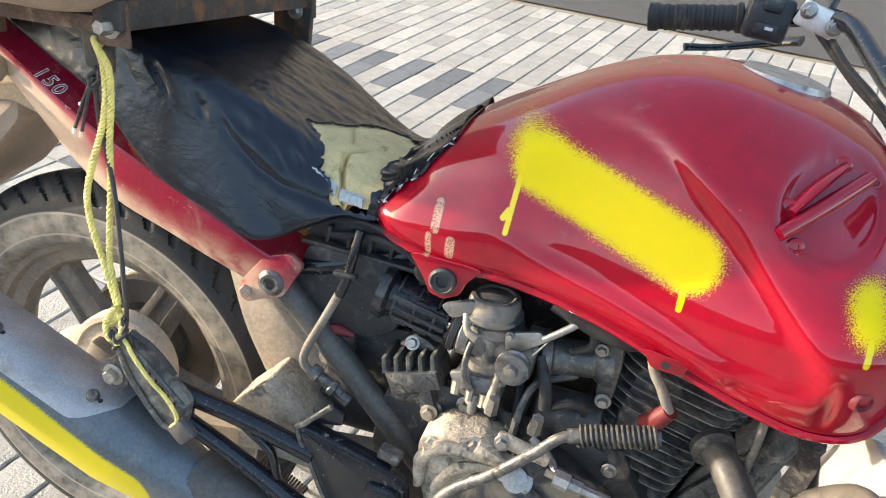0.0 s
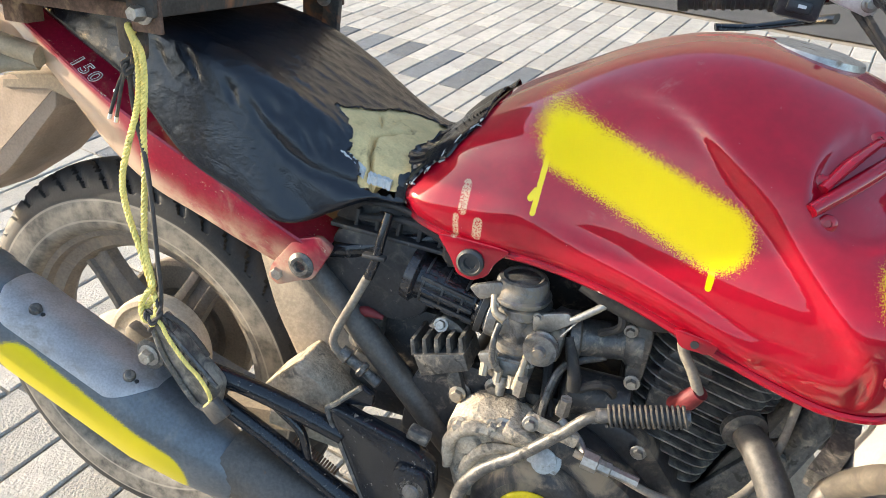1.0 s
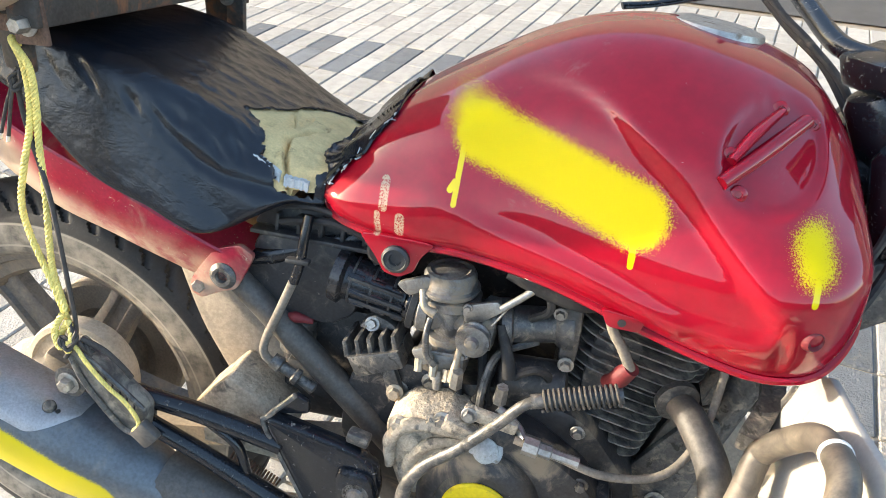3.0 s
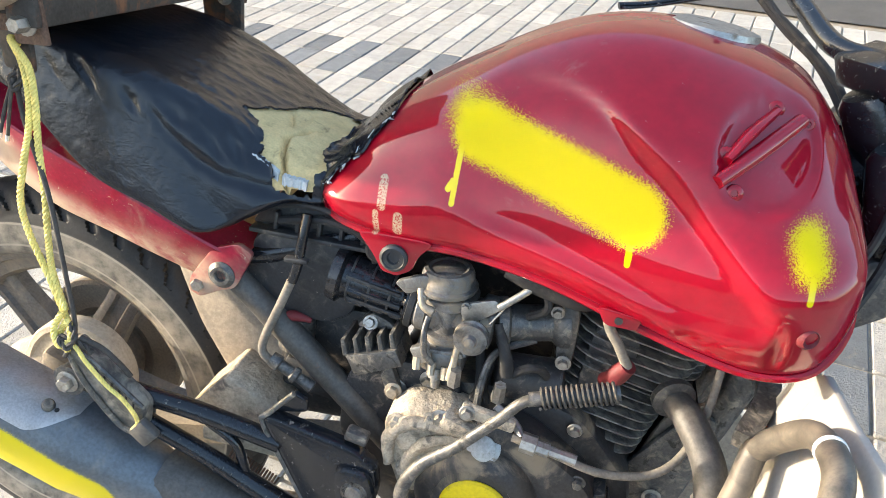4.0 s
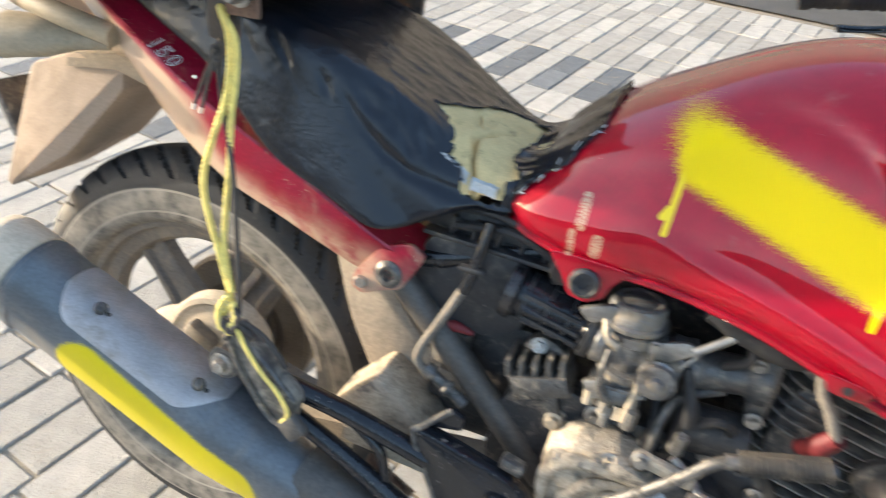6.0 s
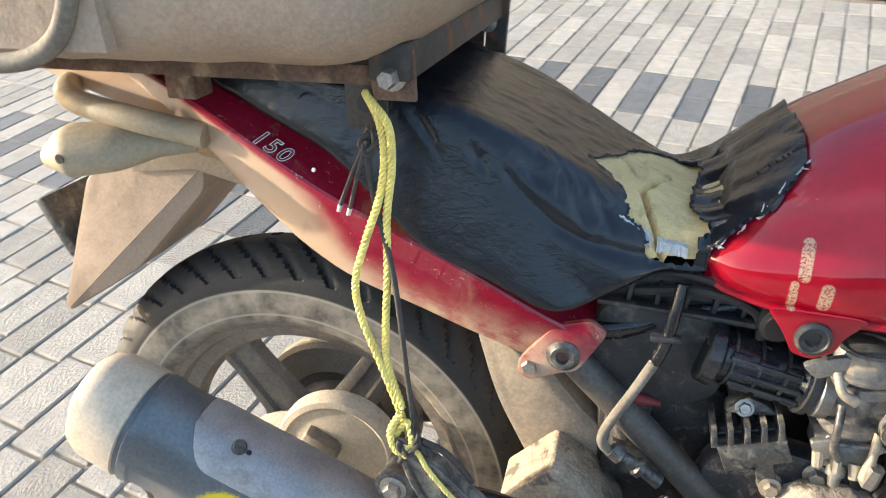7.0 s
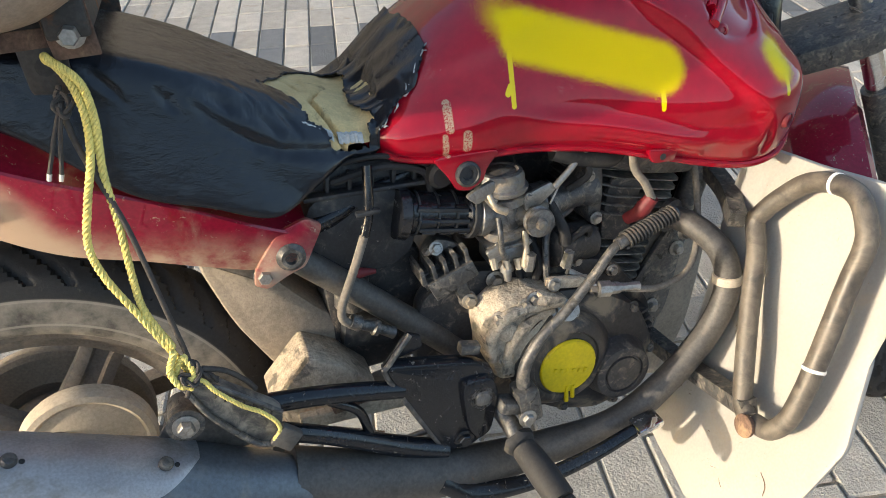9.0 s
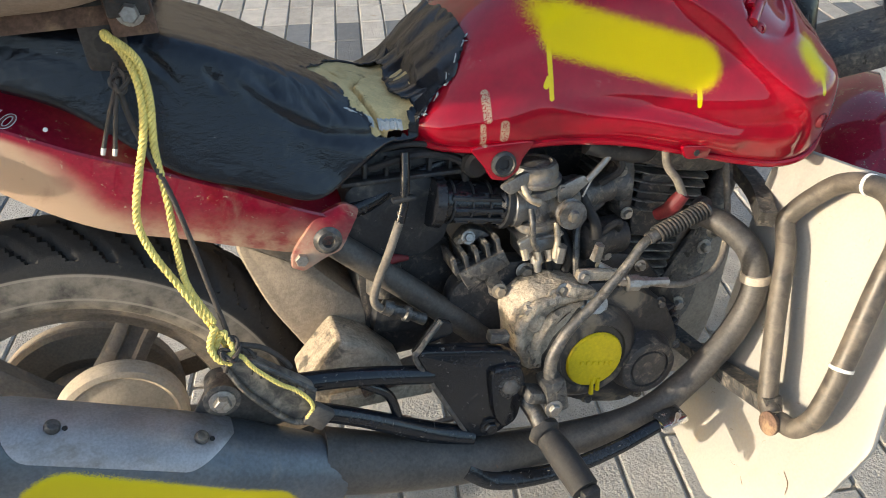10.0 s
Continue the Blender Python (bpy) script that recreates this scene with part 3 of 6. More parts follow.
# ---- rear wheel ----
P3 = lambda a, b, c: Vector((a, b, c))
AXLE = Vector((0.003, 0, 0.318))


def tyre(c, radius, width, bead, n=300, lug=22):
    prof = curve_through([(-0.030, bead, 0), (-width * 0.46, bead + 0.012, 0), (-width * 0.5, bead + (radius - bead) * 0.45, 0), (-width * 0.475, bead + (radius - bead) * 0.66, 0), (-width * 0.39, radius - 0.020, 0), (-width * 0.18, radius - 0.003, 0), (0, radius, 0)], 27)
    prof = [(p.x, p.y) for p in prof]
    prof = prof + [(-h, r) for h, r in prof[-2::-1]]
    rings = []
    for k in range(n):
        a = 2 * math.pi * k / n
        ring = []
        for h, r in prof:
            cut = 0.0
            edge = abs(h) / width
            if edge < 0.455 and r > radius - 0.040:
                ph = (a * lug / (2 * math.pi) * 2 + abs(h) / width * 3.4 * (1 if h < 0 else 1)) % 1.0
                if ph < 0.24 and edge > 0.05:
                    cut = 0.0065
                if abs(edge - 0.025) < 0.012:
                    cut = 0.004
            elif edge > 0.47 and abs((r - bead) / (radius - bead) - 0.60) < 0.03:
                cut = -0.0012
            rr = r - cut
            ring.append((c.x + math.cos(a) * rr, c.y + h, c.z + math.sin(a) * rr))
        rings.append(ring)
    rings.append(rings[0])
    bm = skin(rings, cap=False, closed=False)
    bmesh.ops.remove_doubles(bm, verts=bm.verts, dist=1e-5)
    return bm


def rim(c, bead, half):
    prof = [(-half, bead + 0.010), (-half - 0.003, bead + 0.004), (-half, bead - 0.006), (-half + 0.012, bead - 0.010), (-half + 0.018, bead - 0.028), (0, bead - 0.036), (half - 0.018, bead - 0.028), (half - 0.012, bead - 0.010), (half, bead - 0.006), (half + 0.003, bead + 0.004), (half, bead + 0.010), (0, bead - 0.014), (-half, bead + 0.010)]
    return skin([[(c.x + math.cos(a) * r, c.y + h, c.z + math.sin(a) * r) for a in (2 * math.pi * j / 96 for j in range(96))] for h, r in prof], cap=False)


def spoke(c, ang, r0, r1, y0, y1, w0, w1):
    """A cast spoke: a tapering beam with a groove down its face."""
    rings = []
    for k in range(9):
        u = k / 8
        r, w, y = r0 + (r1 - r0) * u, w0 + (w1 - w0) * u + 0.010 * (2 * u - 1) ** 4, y0 + (y1 - y0) * u
        d, s = Vector((math.cos(ang), 0, math.sin(ang))), Vector((-math.sin(ang), 0, math.cos(ang)))
        ring = [(-w, -0.010), (-w * 0.75, -0.015), (-w * 0.45, -0.015), (-w * 0.3, -0.009), (w * 0.3, -0.009), (w * 0.45, -0.015), (w * 0.75, -0.015), (w, -0.010), (w, 0.012), (-w, 0.012)]
        rings.append([c + d * r + s * p + Vector((0, y + q, 0)) for p, q in ring])
    return skin(rings)


def wheel(c, radius, width, parent, label, hub=0.060, spokes=5, phase=0.0):
    w = new("wheel")
    w.parent = parent
    w["label"] = label
    bead = 0.214
    part("tyre", tyre(c, radius, width, bead, 528), "tyre", w, "dusty black tyre with slanted grooves")
    part("rim", rim(c, bead, 0.034), "rim", w, "dust-coated dark alloy rim")
    for k in range(spokes):
        part("spoke", spoke(c, phase + 2 * math.pi * k / spokes, 0.045, bead - 0.020, 0.004, 0.010, 0.032, 0.022), "rim", w)
    part("hub", lathe(c - Vector((0, 0.06, 0)), (0, 1, 0), [(0, 0.03), (0.002, hub), (0.03, hub + 0.004), (0.09, hub + 0.004), (0.12, hub), (0.122, 0.03)], 40), "rim", w)
    return w


rear = wheel(AXLE, 0.318, 0.112, bike, "rear cast alloy wheel with dusty tyre", 0.066, 5, radians(57))
drum = part("brake_panel", lathe(AXLE - Vector((0, 0.105, 0)), (0, 1, 0), [(0, 0.018), (0.001, 0.034), (0.008, 0.040), (0.012, 0.066), (0.020, 0.086), (0.030, 0.094), (0.052, 0.095), (0.054, 0.08)], 48), "end", rear, "dusty pale brake drum cover")
part("drum_cover", lathe(P3(0.062, -0.055, 0.378), (0.06, -1, 0.06), [(0, 0.050), (0.004, 0.080), (0.024, 0.080), (0.029, 0.077), (0.031, 0.070), (0.028, 0.066), (0.030, 0.052), (0.034, 0.040), (0.036, 0.018), (0.036, 0.0)], 56), "end", rear, "cream dust-coated round cover")
part("cover_arm", box((0.035, -0.085, 0.37), (0.05, 0.04, 0.10), (0, 25, 0), 0.01), "rim", rear)
part("sprocket", lathe(AXLE + Vector((0, 0.062, 0)), (0, 1, 0), [(0, 0.045), (0.012, 0.058), (0.010, 0.070), (0.002, 0.078), (0.002, 0.118), (0.008, 0.124), (0.03, 0.124), (0.032, 0.04)], 56), "hugger", rear, "dusty chain case round the sprocket")

# ---- tail ----


def tail_panel(side):
    """The side panel from the frame bolt up to the tail lamp: a long tapering shell with a crease."""
    rows = [  # x, top z, crease z, bottom z, y
        (0.368, 0.640, 0.634, 0.626, 0.128), (0.345, 0.652, 0.637, 0.598, 0.134), (0.31, 0.672, 0.655, 0.588, 0.140), (0.25, 0.710, 0.690, 0.610, 0.146),
        (0.19, 0.750, 0.720, 0.634, 0.148), (0.12, 0.796, 0.752, 0.658, 0.146), (0.06, 0.832, 0.784, 0.694, 0.142), (0.0, 0.862, 0.818, 0.744, 0.134),
        (-0.06, 0.880, 0.846, 0.795, 0.122), (-0.12, 0.893, 0.866, 0.832, 0.105), (-0.17, 0.902, 0.884, 0.862, 0.085)]
    rings = []
    for x, zt, zc, zb, y in table(rows, 44):
        half = [(y - 0.048, zt), (y - 0.030, zt - (zt - zc) * 0.32), (y - 0.012, zt - (zt - zc) * 0.74), (y + 0.006, zc + 0.0015), (y + 0.0075, zc - 0.0015), (y + 0.001, zc - (zc - zb) * 0.30), (y - 0.006, zc - (zc - zb) * 0.68), (y - 0.022, zb), (y - 0.026, zb + 0.004), (y - 0.010, zc - (zc - zb) * 0.6), (y - 0.001, zc), (y - 0.030, zt - (zt - zc) * 0.35)]
        half = [P3(q[0], 0, q[1]) for q in half]
        rings.append([(x, side * p.x, p.z) for p in half])
    return skin(rings)


side_panel = part("side_panel", tail_panel(-1), "tail", bike, "faded red tail panel, tan below its crease with dust and painted sunlight", sharp=24)
part("side_panel", tail_panel(1), "tail", bike, sharp=24)
part("panel_mount", slab(rounded([(0.334, 0.586), (0.354, 0.592), (0.380, 0.638), (0.362, 0.650), (0.330, 0.640), (0.298, 0.600), (0.294, 0.582), (0.308, 0.574)], 4, 0.22), -0.142, -0.134, 0.002), "tail", side_panel, "red mounting plate")
part("frame_bolt", lathe((0.339, -0.141, 0.608), (0, -1, 0), [(0, 0.0165), (0.002, 0.0165), (0.004, 0.0135), (0.006, 0.0115), (0.006, 0.0075), (0.001, 0.0065), (0.001, 0.0)], 24), "dusty_metal", bike, "dull steel socket bolt")
part("frame_bolt", bolt((0.307, -0.136, 0.590), (0, -1, 0), 0.008, 0.009), "steel", bike)

# ---- exhaust ----
MUF_A, MUF_B = Vector((0.30, -0.222, 0.352)), Vector((-0.114, -0.240, 0.554))


def muffler():
    return shell([(0.0, 0.030), (0.004, 0.045), (0.02, 0.051), (0.052, 0.0525), (0.054, 0.0555), (0.064, 0.0555), (0.067, 0.0530), (0.34, 0.0530), (0.41, 0.045), (0.47, 0.034)])


def shell(rows):
    """An upright oval body along the muffler's line."""
    d = MUF_A - MUF_B
    seg = 40
    dn = d.normalized()
    s = Vector((0, -1, 0))
    s = (s - dn * s.dot(dn)).normalized()
    u = dn.cross(s)
    return skin([[MUF_B + dn * h + s * math.cos(2 * math.pi * j / seg) * r * 0.93 + u * math.sin(2 * math.pi * j / seg) * r * (0.86 if j > seg // 2 else 1.50) for j in range(seg)] for h, r in rows])


exhaust = part("muffler", muffler(), "muffler", bike, "grey-black muffler sprayed with a yellow stripe")
part("end_cap", shell([(-0.016, 0.016), (-0.015, 0.034), (-0.008, 0.047), (0.006, 0.0530), (0.040, 0.0550), (0.046, 0.0550), (0.048, 0.050)]), "end", exhaust, "cream dust-coated muffler end cap")
part("exhaust_pipe", tube([(0.855, -0.115, 0.525), (0.872, -0.150, 0.520), (0.893, -0.185, 0.490), (0.895, -0.200, 0.440), (0.865, -0.205, 0.380), (0.800, -0.205, 0.315), (0.72, -0.205, 0.272), (0.60, -0.205, 0.272), (0.48, -0.210, 0.290), (0.37, -0.214, 0.326), (0.28, -0.216, 0.364)], [0.016, 0.017, 0.0175, 0.0175, 0.018, 0.019, 0.021, 0.024, 0.030, 0.036, 0.040], 18), "exhaust", bike, "dusty rusting exhaust pipe")

# ---- frame and engine ----
def P(x, y, z):
    return Vector((x, y, z))


part("frame_tube", tube([P(0.33, -0.116, 0.608), P(0.44, -0.122, 0.502), P(0.545, -0.125, 0.395)], 0.0165, 14, 9), "exhaust", bike, "dusty black diagonal frame tube")
part("frame_tube", tube([P(0.33, 0.12, 0.61), P(0.55, 0.12, 0.39)], 0.013), "black", bike)
part("seat_rail", tube([P(-0.05, -0.10, 0.80), P(0.15, -0.105, 0.70), P(0.34, -0.112, 0.625), P(0.52, -0.09, 0.665), P(0.90, -0.03, 0.72)], 0.012), "black", bike)
part("seat_rail", tube([P(-0.05, 0.10, 0.80), P(0.15, 0.105, 0.70), P(0.34, 0.112, 0.625), P(0.52, 0.09, 0.665), P(0.90, 0.03, 0.72)], 0.012), "black", bike)
part("backbone", tube([P(0.50, 0, 0.70), P(1.03, 0, 0.76)], 0.03, 14), "black", bike)
part("down_tube", tube([P(1.02, -0.03, 0.70), P(0.945, -0.055, 0.55), P(0.885, -0.06, 0.38), P(0.85, -0.06, 0.26)], 0.019, 14), "dusty_metal", bike, "dusty front frame tube")
part("down_tube", tube([P(1.02, 0.03, 0.70), P(0.945, 0.055, 0.55), P(0.885, 0.06, 0.38), P(0.85, 0.06, 0.26)], 0.019, 14), "dusty_metal", bike)
part("steering_head", lathe(P(1.08, 0, 0.69), P(-0.44, 0, 0.9), [(0, 0.03), (0.01, 0.036), (0.17, 0.036), (0.18, 0.03)], 24), "black", bike)
part("pivot_plate", slab(rounded([(0.485, 0.50), (0.54, 0.525), (0.60, 0.515), (0.60, 0.44), (0.56, 0.35), (0.50, 0.35), (0.47, 0.41)], 4, 0.25), -0.128, -0.098, 0.004), "engine", bike, "dust-caked frame plate at the swing arm pivot")
part("front_bracket", slab(rounded([(0.80, 0.30), (0.86, 0.47), (0.93, 0.505), (0.965, 0.43), (0.945, 0.30), (0.90, 0.20), (0.84, 0.22)], 4, 0.2), -0.066, -0.058, 0.002), "hugger", bike, "brown dusty plate between the frame tubes")
part("engine_mount", slab(rounded([(0.80, 0.37), (0.885, 0.49), (0.915, 0.48), (0.885, 0.34), (0.83, 0.30)], 3, 0.2), -0.085, -0.075, 0.002), "dusty_metal", bike, "dusty engine mounting plate")
for c in ((0.546, -0.130, 0.487), (0.585, -0.130, 0.505), (0.895, -0.087, 0.45), (0.858, -0.087, 0.36)):
    part("frame_bolt", bolt(c, (0, -1, 0), 0.008, 0.009), "steel", bike)

# air box and what sits over it
airbox = part("air_box", slab(rounded([(0.350, 0.590), (0.372, 0.660), (0.480, 0.652), (0.497, 0.60), (0.485, 0.565), (0.455, 0.548), (0.40, 0.552), (0.368, 0.572)], 4, 0.25), -0.116, 0.110, 0.006), "black_plastic", bike, "black plastic air box with scratches and dust")
part("air_box_lid", slab(rounded([(0.36, 0.660), (0.38, 0.688), (0.53, 0.684), (0.55, 0.660), (0.50, 0.650)], 3, 0.2), -0.105, 0.10, 0.004), "black_plastic", airbox)
for k in range(5):
    part("rib", box((0.395 + k * 0.026, -0.108, 0.667), (0.005, 0.012, 0.030), (0, 8, 0), 0.0015), "black_plastic", airbox)
part("lid_flange", box((0.44, -0.112, 0.656), (0.15, 0.018, 0.006), (0, 3, 0), 0.002), "black_plastic", airbox)
part("battery_box", box((0.44, 0.0, 0.47), (0.13, 0.17, 0.17), (0, 0, 0), 0.012), "engine", bike)
part("coil_box", box((0.62, 0.0, 0.665), (0.30, 0.12, 0.05), (0, 6, 0), 0.008), "black_plastic", bike)
part("air_duct", box((0.60, 0.035, 0.615), (0.26, 0.12, 0.15), (0, 0, 0), 0.012), "engine", bike)
part("wiring_tray", box((0.76, 0.02, 0.672), (0.42, 0.15, 0.05), (0, 2, 0), 0.01), "engine", bike)
part("inner_panel", slab(rounded([(0.78, 0.25), (0.84, 0.60), (0.93, 0.66), (1.00, 0.64), (0.97, 0.52), (0.94, 0.30)], 4, 0.2), 0.060, 0.072, 0.003), "dusty_metal", bike, "dusty plate behind the front frame tubes")
part("horn", lathe(P(0.925, 0.0, 0.50), (1, 0, 0.2), [(0, 0.02), (0.004, 0.045), (0.03, 0.048), (0.034, 0.02)], 28), "black", bike, "black horn behind the front frame tubes")
part("skid_plate", slab(rounded([(0.82, 0.30), (0.86, 0.46), (0.90, 0.48), (0.90, 0.30), (0.86, 0.24)], 3, 0.2), -0.055, 0.055, 0.004), "engine", bike)
part("solenoid", lathe(P(0.405, -0.095, 0.495), (0.1, 0, 1), [(0, 0.016), (0.004, 0.022), (0.045, 0.022), (0.05, 0.017), (0.062, 0.017), (0.064, 0.01)], 22), "dusty_metal", bike, "dusty cylindrical relay")
part("inner_guard", box((0.425, -0.088, 0.455), (0.075, 0.03, 0.045), (0, 12, 0), 0.008), "black_plastic", bike)
part("indicator_wire", tube([P(0.395, -0.116, 0.550), P(0.415, -0.118, 0.554), P(0.436, -0.116, 0.550)], [0.003, 0.007, 0.003]), "cap_red", bike)

boot = part("intake_boot", lathe(P(0.466, -0.118, 0.622), P(0.110, 0.004, -0.026), [(0, 0.02), (0.001, 0.031), (0.012, 0.033), (0.016, 0.027), (0.022, 0.026), (0.030, 0.027), (0.056, 0.026), (0.086, 0.025), (0.090, 0.029), (0.102, 0.030), (0.104, 0.02)], 30), "boot", bike, "black rubber intake boot")
for s in (-1, 0, 1):
    part("rib", box((0.520, -0.118 - 0.0255 + abs(s) * 0.003, 0.609 + s * 0.013), (0.064, 0.005, 0.005), (0, 13, 0), 0.0015), "black_plastic", boot)
for h in (0.022, 0.046, 0.070):
    q = P(0.466, -0.118, 0.622) + P(0.110, 0.004, -0.026).normalized() * h
    part("ring_rib", lathe(q, P(0.110, 0.004, -0.026), [(0, 0.025), (0.0005, 0.0278), (0.003, 0.0278), (0.0035, 0.025)], 30), "black_plastic", boot)
part("boot_clamp", lathe(P(0.556, -0.1147, 0.6005), P(0.110, 0.004, -0.026), [(0, 0.029), (0.001, 0.0325), (0.008, 0.0325), (0.009, 0.029)], 30), "black_plastic", boot)

BD = P(0.110, 0.004, -0.026).normalized()
for k, ang in enumerate((-35, 0, 35)):
    for h0, h1 in ((0.026, 0.042), (0.050, 0.066), (0.074, 0.086)):
        o = Vector((0, -math.cos(radians(ang)), math.sin(radians(ang)))) * 0.0272
        part("boot_pad", tube([P(0.466, -0.118, 0.622) + BD * h0 + o, P(0.466, -0.118, 0.622) + BD * h1 + o], 0.0042, 8, flat=0.5), "boot", boot)
# carburettor
carb = part("carburettor", lathe(P(0.603, -0.122, 0.545), (0.0, -0.02, 1), [(0, 0.018), (0.003, 0.025), (0.020, 0.026), (0.022, 0.029), (0.030, 0.029), (0.032, 0.022), (0.060, 0.022), (0.066, 0.031), (0.076, 0.032), (0.078, 0.028)], 30), "cast", bike, "grimy cast alloy carburettor")
part("throat", lathe(P(0.565, -0.12, 0.598), P(0.1, 0, -0.012), [(0, 0.024), (0.004, 0.028), (0.014, 0.028), (0.016, 0.024), (0.07, 0.024), (0.074, 0.030), (0.088, 0.030), (0.09, 0.022)], 28), "cast", carb)
part("cap", lathe(P(0.600, -0.127, 0.626), (0, -0.02, 1), [(0, 0.031), (0.003, 0.033), (0.006, 0.033), (0.008, 0.0295), (0.020, 0.0285), (0.025, 0.026), (0.026, 0.022), (0.0245, 0.019), (0.026, 0.012), (0.027, 0.0)], 36), "cast", carb, "grey domed carburettor cap")
part("float_bowl", box((0.600, -0.125, 0.543), (0.050, 0.050, 0.030), (0, 0, 0), 0.008), "cast", carb)
part("bowl_nut", lathe(P(0.595, -0.145, 0.535), (0, -0.2, -1), [(0, 0.009), (0.012, 0.009), (0.013, 0.006), (0.024, 0.005), (0.026, 0.002)], 12), "steel", carb)
part("choke_lever", slab(rounded([(0.565, 0.560), (0.585, 0.568), (0.592, 0.548), (0.575, 0.540)], 3, 0.2), -0.156, -0.148, 0.002), "steel", carb, "bright choke lever")
part("throttle_pulley", lathe(P(0.634, -0.152, 0.588), (0, -1, 0), [(0, 0.018), (0.004, 0.019), (0.006, 0.016), (0.010, 0.019), (0.014, 0.018), (0.015, 0.008), (0.020, 0.006), (0.021, 0)], 28), "cast", carb)
part("cable_arm", slab(rounded([(0.618, 0.620), (0.655, 0.632), (0.665, 0.622), (0.640, 0.604), (0.622, 0.600)], 3, 0.2), -0.150, -0.144, 0.0015), "steel", carb)
part("cable_end", tube([P(0.660, -0.150, 0.624), P(0.680, -0.148, 0.640), P(0.692, -0.145, 0.650)], 0.0042, 10), "steel", carb)
part("inner_cable", tube([P(0.652, -0.154, 0.605), P(0.668, -0.15, 0.628)], 0.0012, 6), "steel", carb)
part("idle_screw", tube([P(0.620, -0.150, 0.575), P(0.617, -0.158, 0.555), P(0.615, -0.160, 0.532)], [0.004, 0.004, 0.0065], 10), "brass", carb)
part("fuel_nipple", tube([P(0.575, -0.148, 0.632), P(0.580, -0.158, 0.618), P(0.592, -0.160, 0.612)], [0.004, 0.004, 0.0055], 10), "brass", carb)
part("drain_hose", tube([P(0.615, -0.13, 0.53), P(0.618, -0.135, 0.505), P(0.622, -0.135, 0.48)], 0.0048, 10), "rubber", carb)
for c in ((0.580, -0.150, 0.625), (0.625, -0.150, 0.620), (0.583, -0.150, 0.563), (0.622, -0.150, 0.560)):
    part("screw", bolt(c, (0, -1, 0), 0.0035, 0.004), "steel", carb)
part("manifold", lathe(P(0.655, -0.118, 0.588), P(0.1, 0.02, 0.004), [(0, 0.024), (0.002, 0.029), (0.012, 0.029), (0.015, 0.021), (0.06, 0.020), (0.068, 0.028), (0.078, 0.030), (0.08, 0.02)], 26), "dusty_metal", bike, "grey intake manifold")
part("manifold_flange", slab(rounded([(0.722, 0.545), (0.742, 0.548), (0.745, 0.628), (0.722, 0.630)], 4, 0.4), -0.125, -0.075, 0.004), "dusty_metal", bike)
part("manifold_bolt", bolt((0.732, -0.128, 0.556), (0, -1, 0), 0.006, 0.006), "steel", bike)

# cylinder: fins square to a barrel that leans ahead
TILT_C = radians(15)
CAX = Vector((math.sin(TILT_C), 0, math.cos(TILT_C)))
CFX = Vector((math.cos(TILT_C), 0, -math.sin(TILT_C)))
CB = P(0.768, 0, 0.430)


def fin(at, hx, hy, th, dent=0.0):
    """A thin cooling fin with rounded corners and a slightly wavy rim."""
    pts = rounded([(-hx, -hy), (hx, -hy), (hx, hy), (-hx, hy)], 6, 0.28)
    c = CB + CAX * at
    rings = []
    for h, s in ((-th, 0.985), (-th * 0.6, 1.0), (th * 0.4, 0.995), (th * 0.6, 0.975)):
        rings.append([c + CAX * h + CFX * (x * s) + Vector((0, y * s, 0)) + CAX * dent * math.sin(x * 60) for x, y in pts])
    return skin(rings)


cyl = part("cylinder", skin([[CB + CAX * h + CFX * (x * s) + Vector((0, y * s, 0)) for x, y in rounded([(-0.052, -0.085), (0.052, -0.085), (0.052, 0.085), (-0.052, 0.085)], 6, 0.3)] for h, s in ((-0.05, 1), (0.20, 1.0), (0.205, 0.9))]), "fin", bike, "dusty black finned engine cylinder")
for k in range(15):
    lower = k < 8
    part("fin", fin(0.012 + k * 0.0128, 0.066 + 0.001 * k, 0.108 if lower else 0.120, 0.0016, 0.0006), "fin", cyl)
part("cylinder_head", slab(rounded([(0.745, 0.625), (0.775, 0.668), (0.865, 0.655), (0.892, 0.610), (0.880, 0.585), (0.80, 0.60)], 4, 0.25), -0.125, 0.12, 0.008), "dusty_metal", cyl, "dusty rocker cover")
part("plug_recess", slab(rounded([(0.762, 0.60), (0.815, 0.588), (0.790, 0.500), (0.748, 0.512)], 3, 0.25), -0.112, -0.10, 0.003), "engine", cyl)
part("plug_cap", tube([P(0.778, -0.130, 0.545), P(0.786, -0.146, 0.560), P(0.798, -0.155, 0.582)], [0.008, 0.009, 0.011, 0.009], 16), "cap_red", bike, "faded red spark plug cap")
part("plug_lead", tube([P(0.797, -0.155, 0.580), P(0.785, -0.155, 0.604), P(0.772, -0.15, 0.625), P(0.768, -0.145, 0.66), P(0.775, -0.11, 0.69)], 0.0055, 10), "hose", bike, "dusty spark plug lead")
part("breather_hose", tube([P(0.665, -0.135, 0.665), P(0.70, -0.14, 0.652), P(0.74, -0.14, 0.642), P(0.765, -0.12, 0.640)], 0.012, 14), "rubber", bike)
part("choke_cable", tube([P(0.69, -0.146, 0.65), P(0.73, -0.14, 0.675), P(0.80, -0.10, 0.70)], 0.004), "hose", bike)
part("fuel_tap", lathe(P(0.66, -0.10, 0.665), (0.2, -0.3, 1), [(0, 0.012), (0.003, 0.022), (0.02, 0.022), (0.024, 0.016), (0.03, 0.016)], 20), "dusty_metal", bike, "grey fuel tap under the tank")

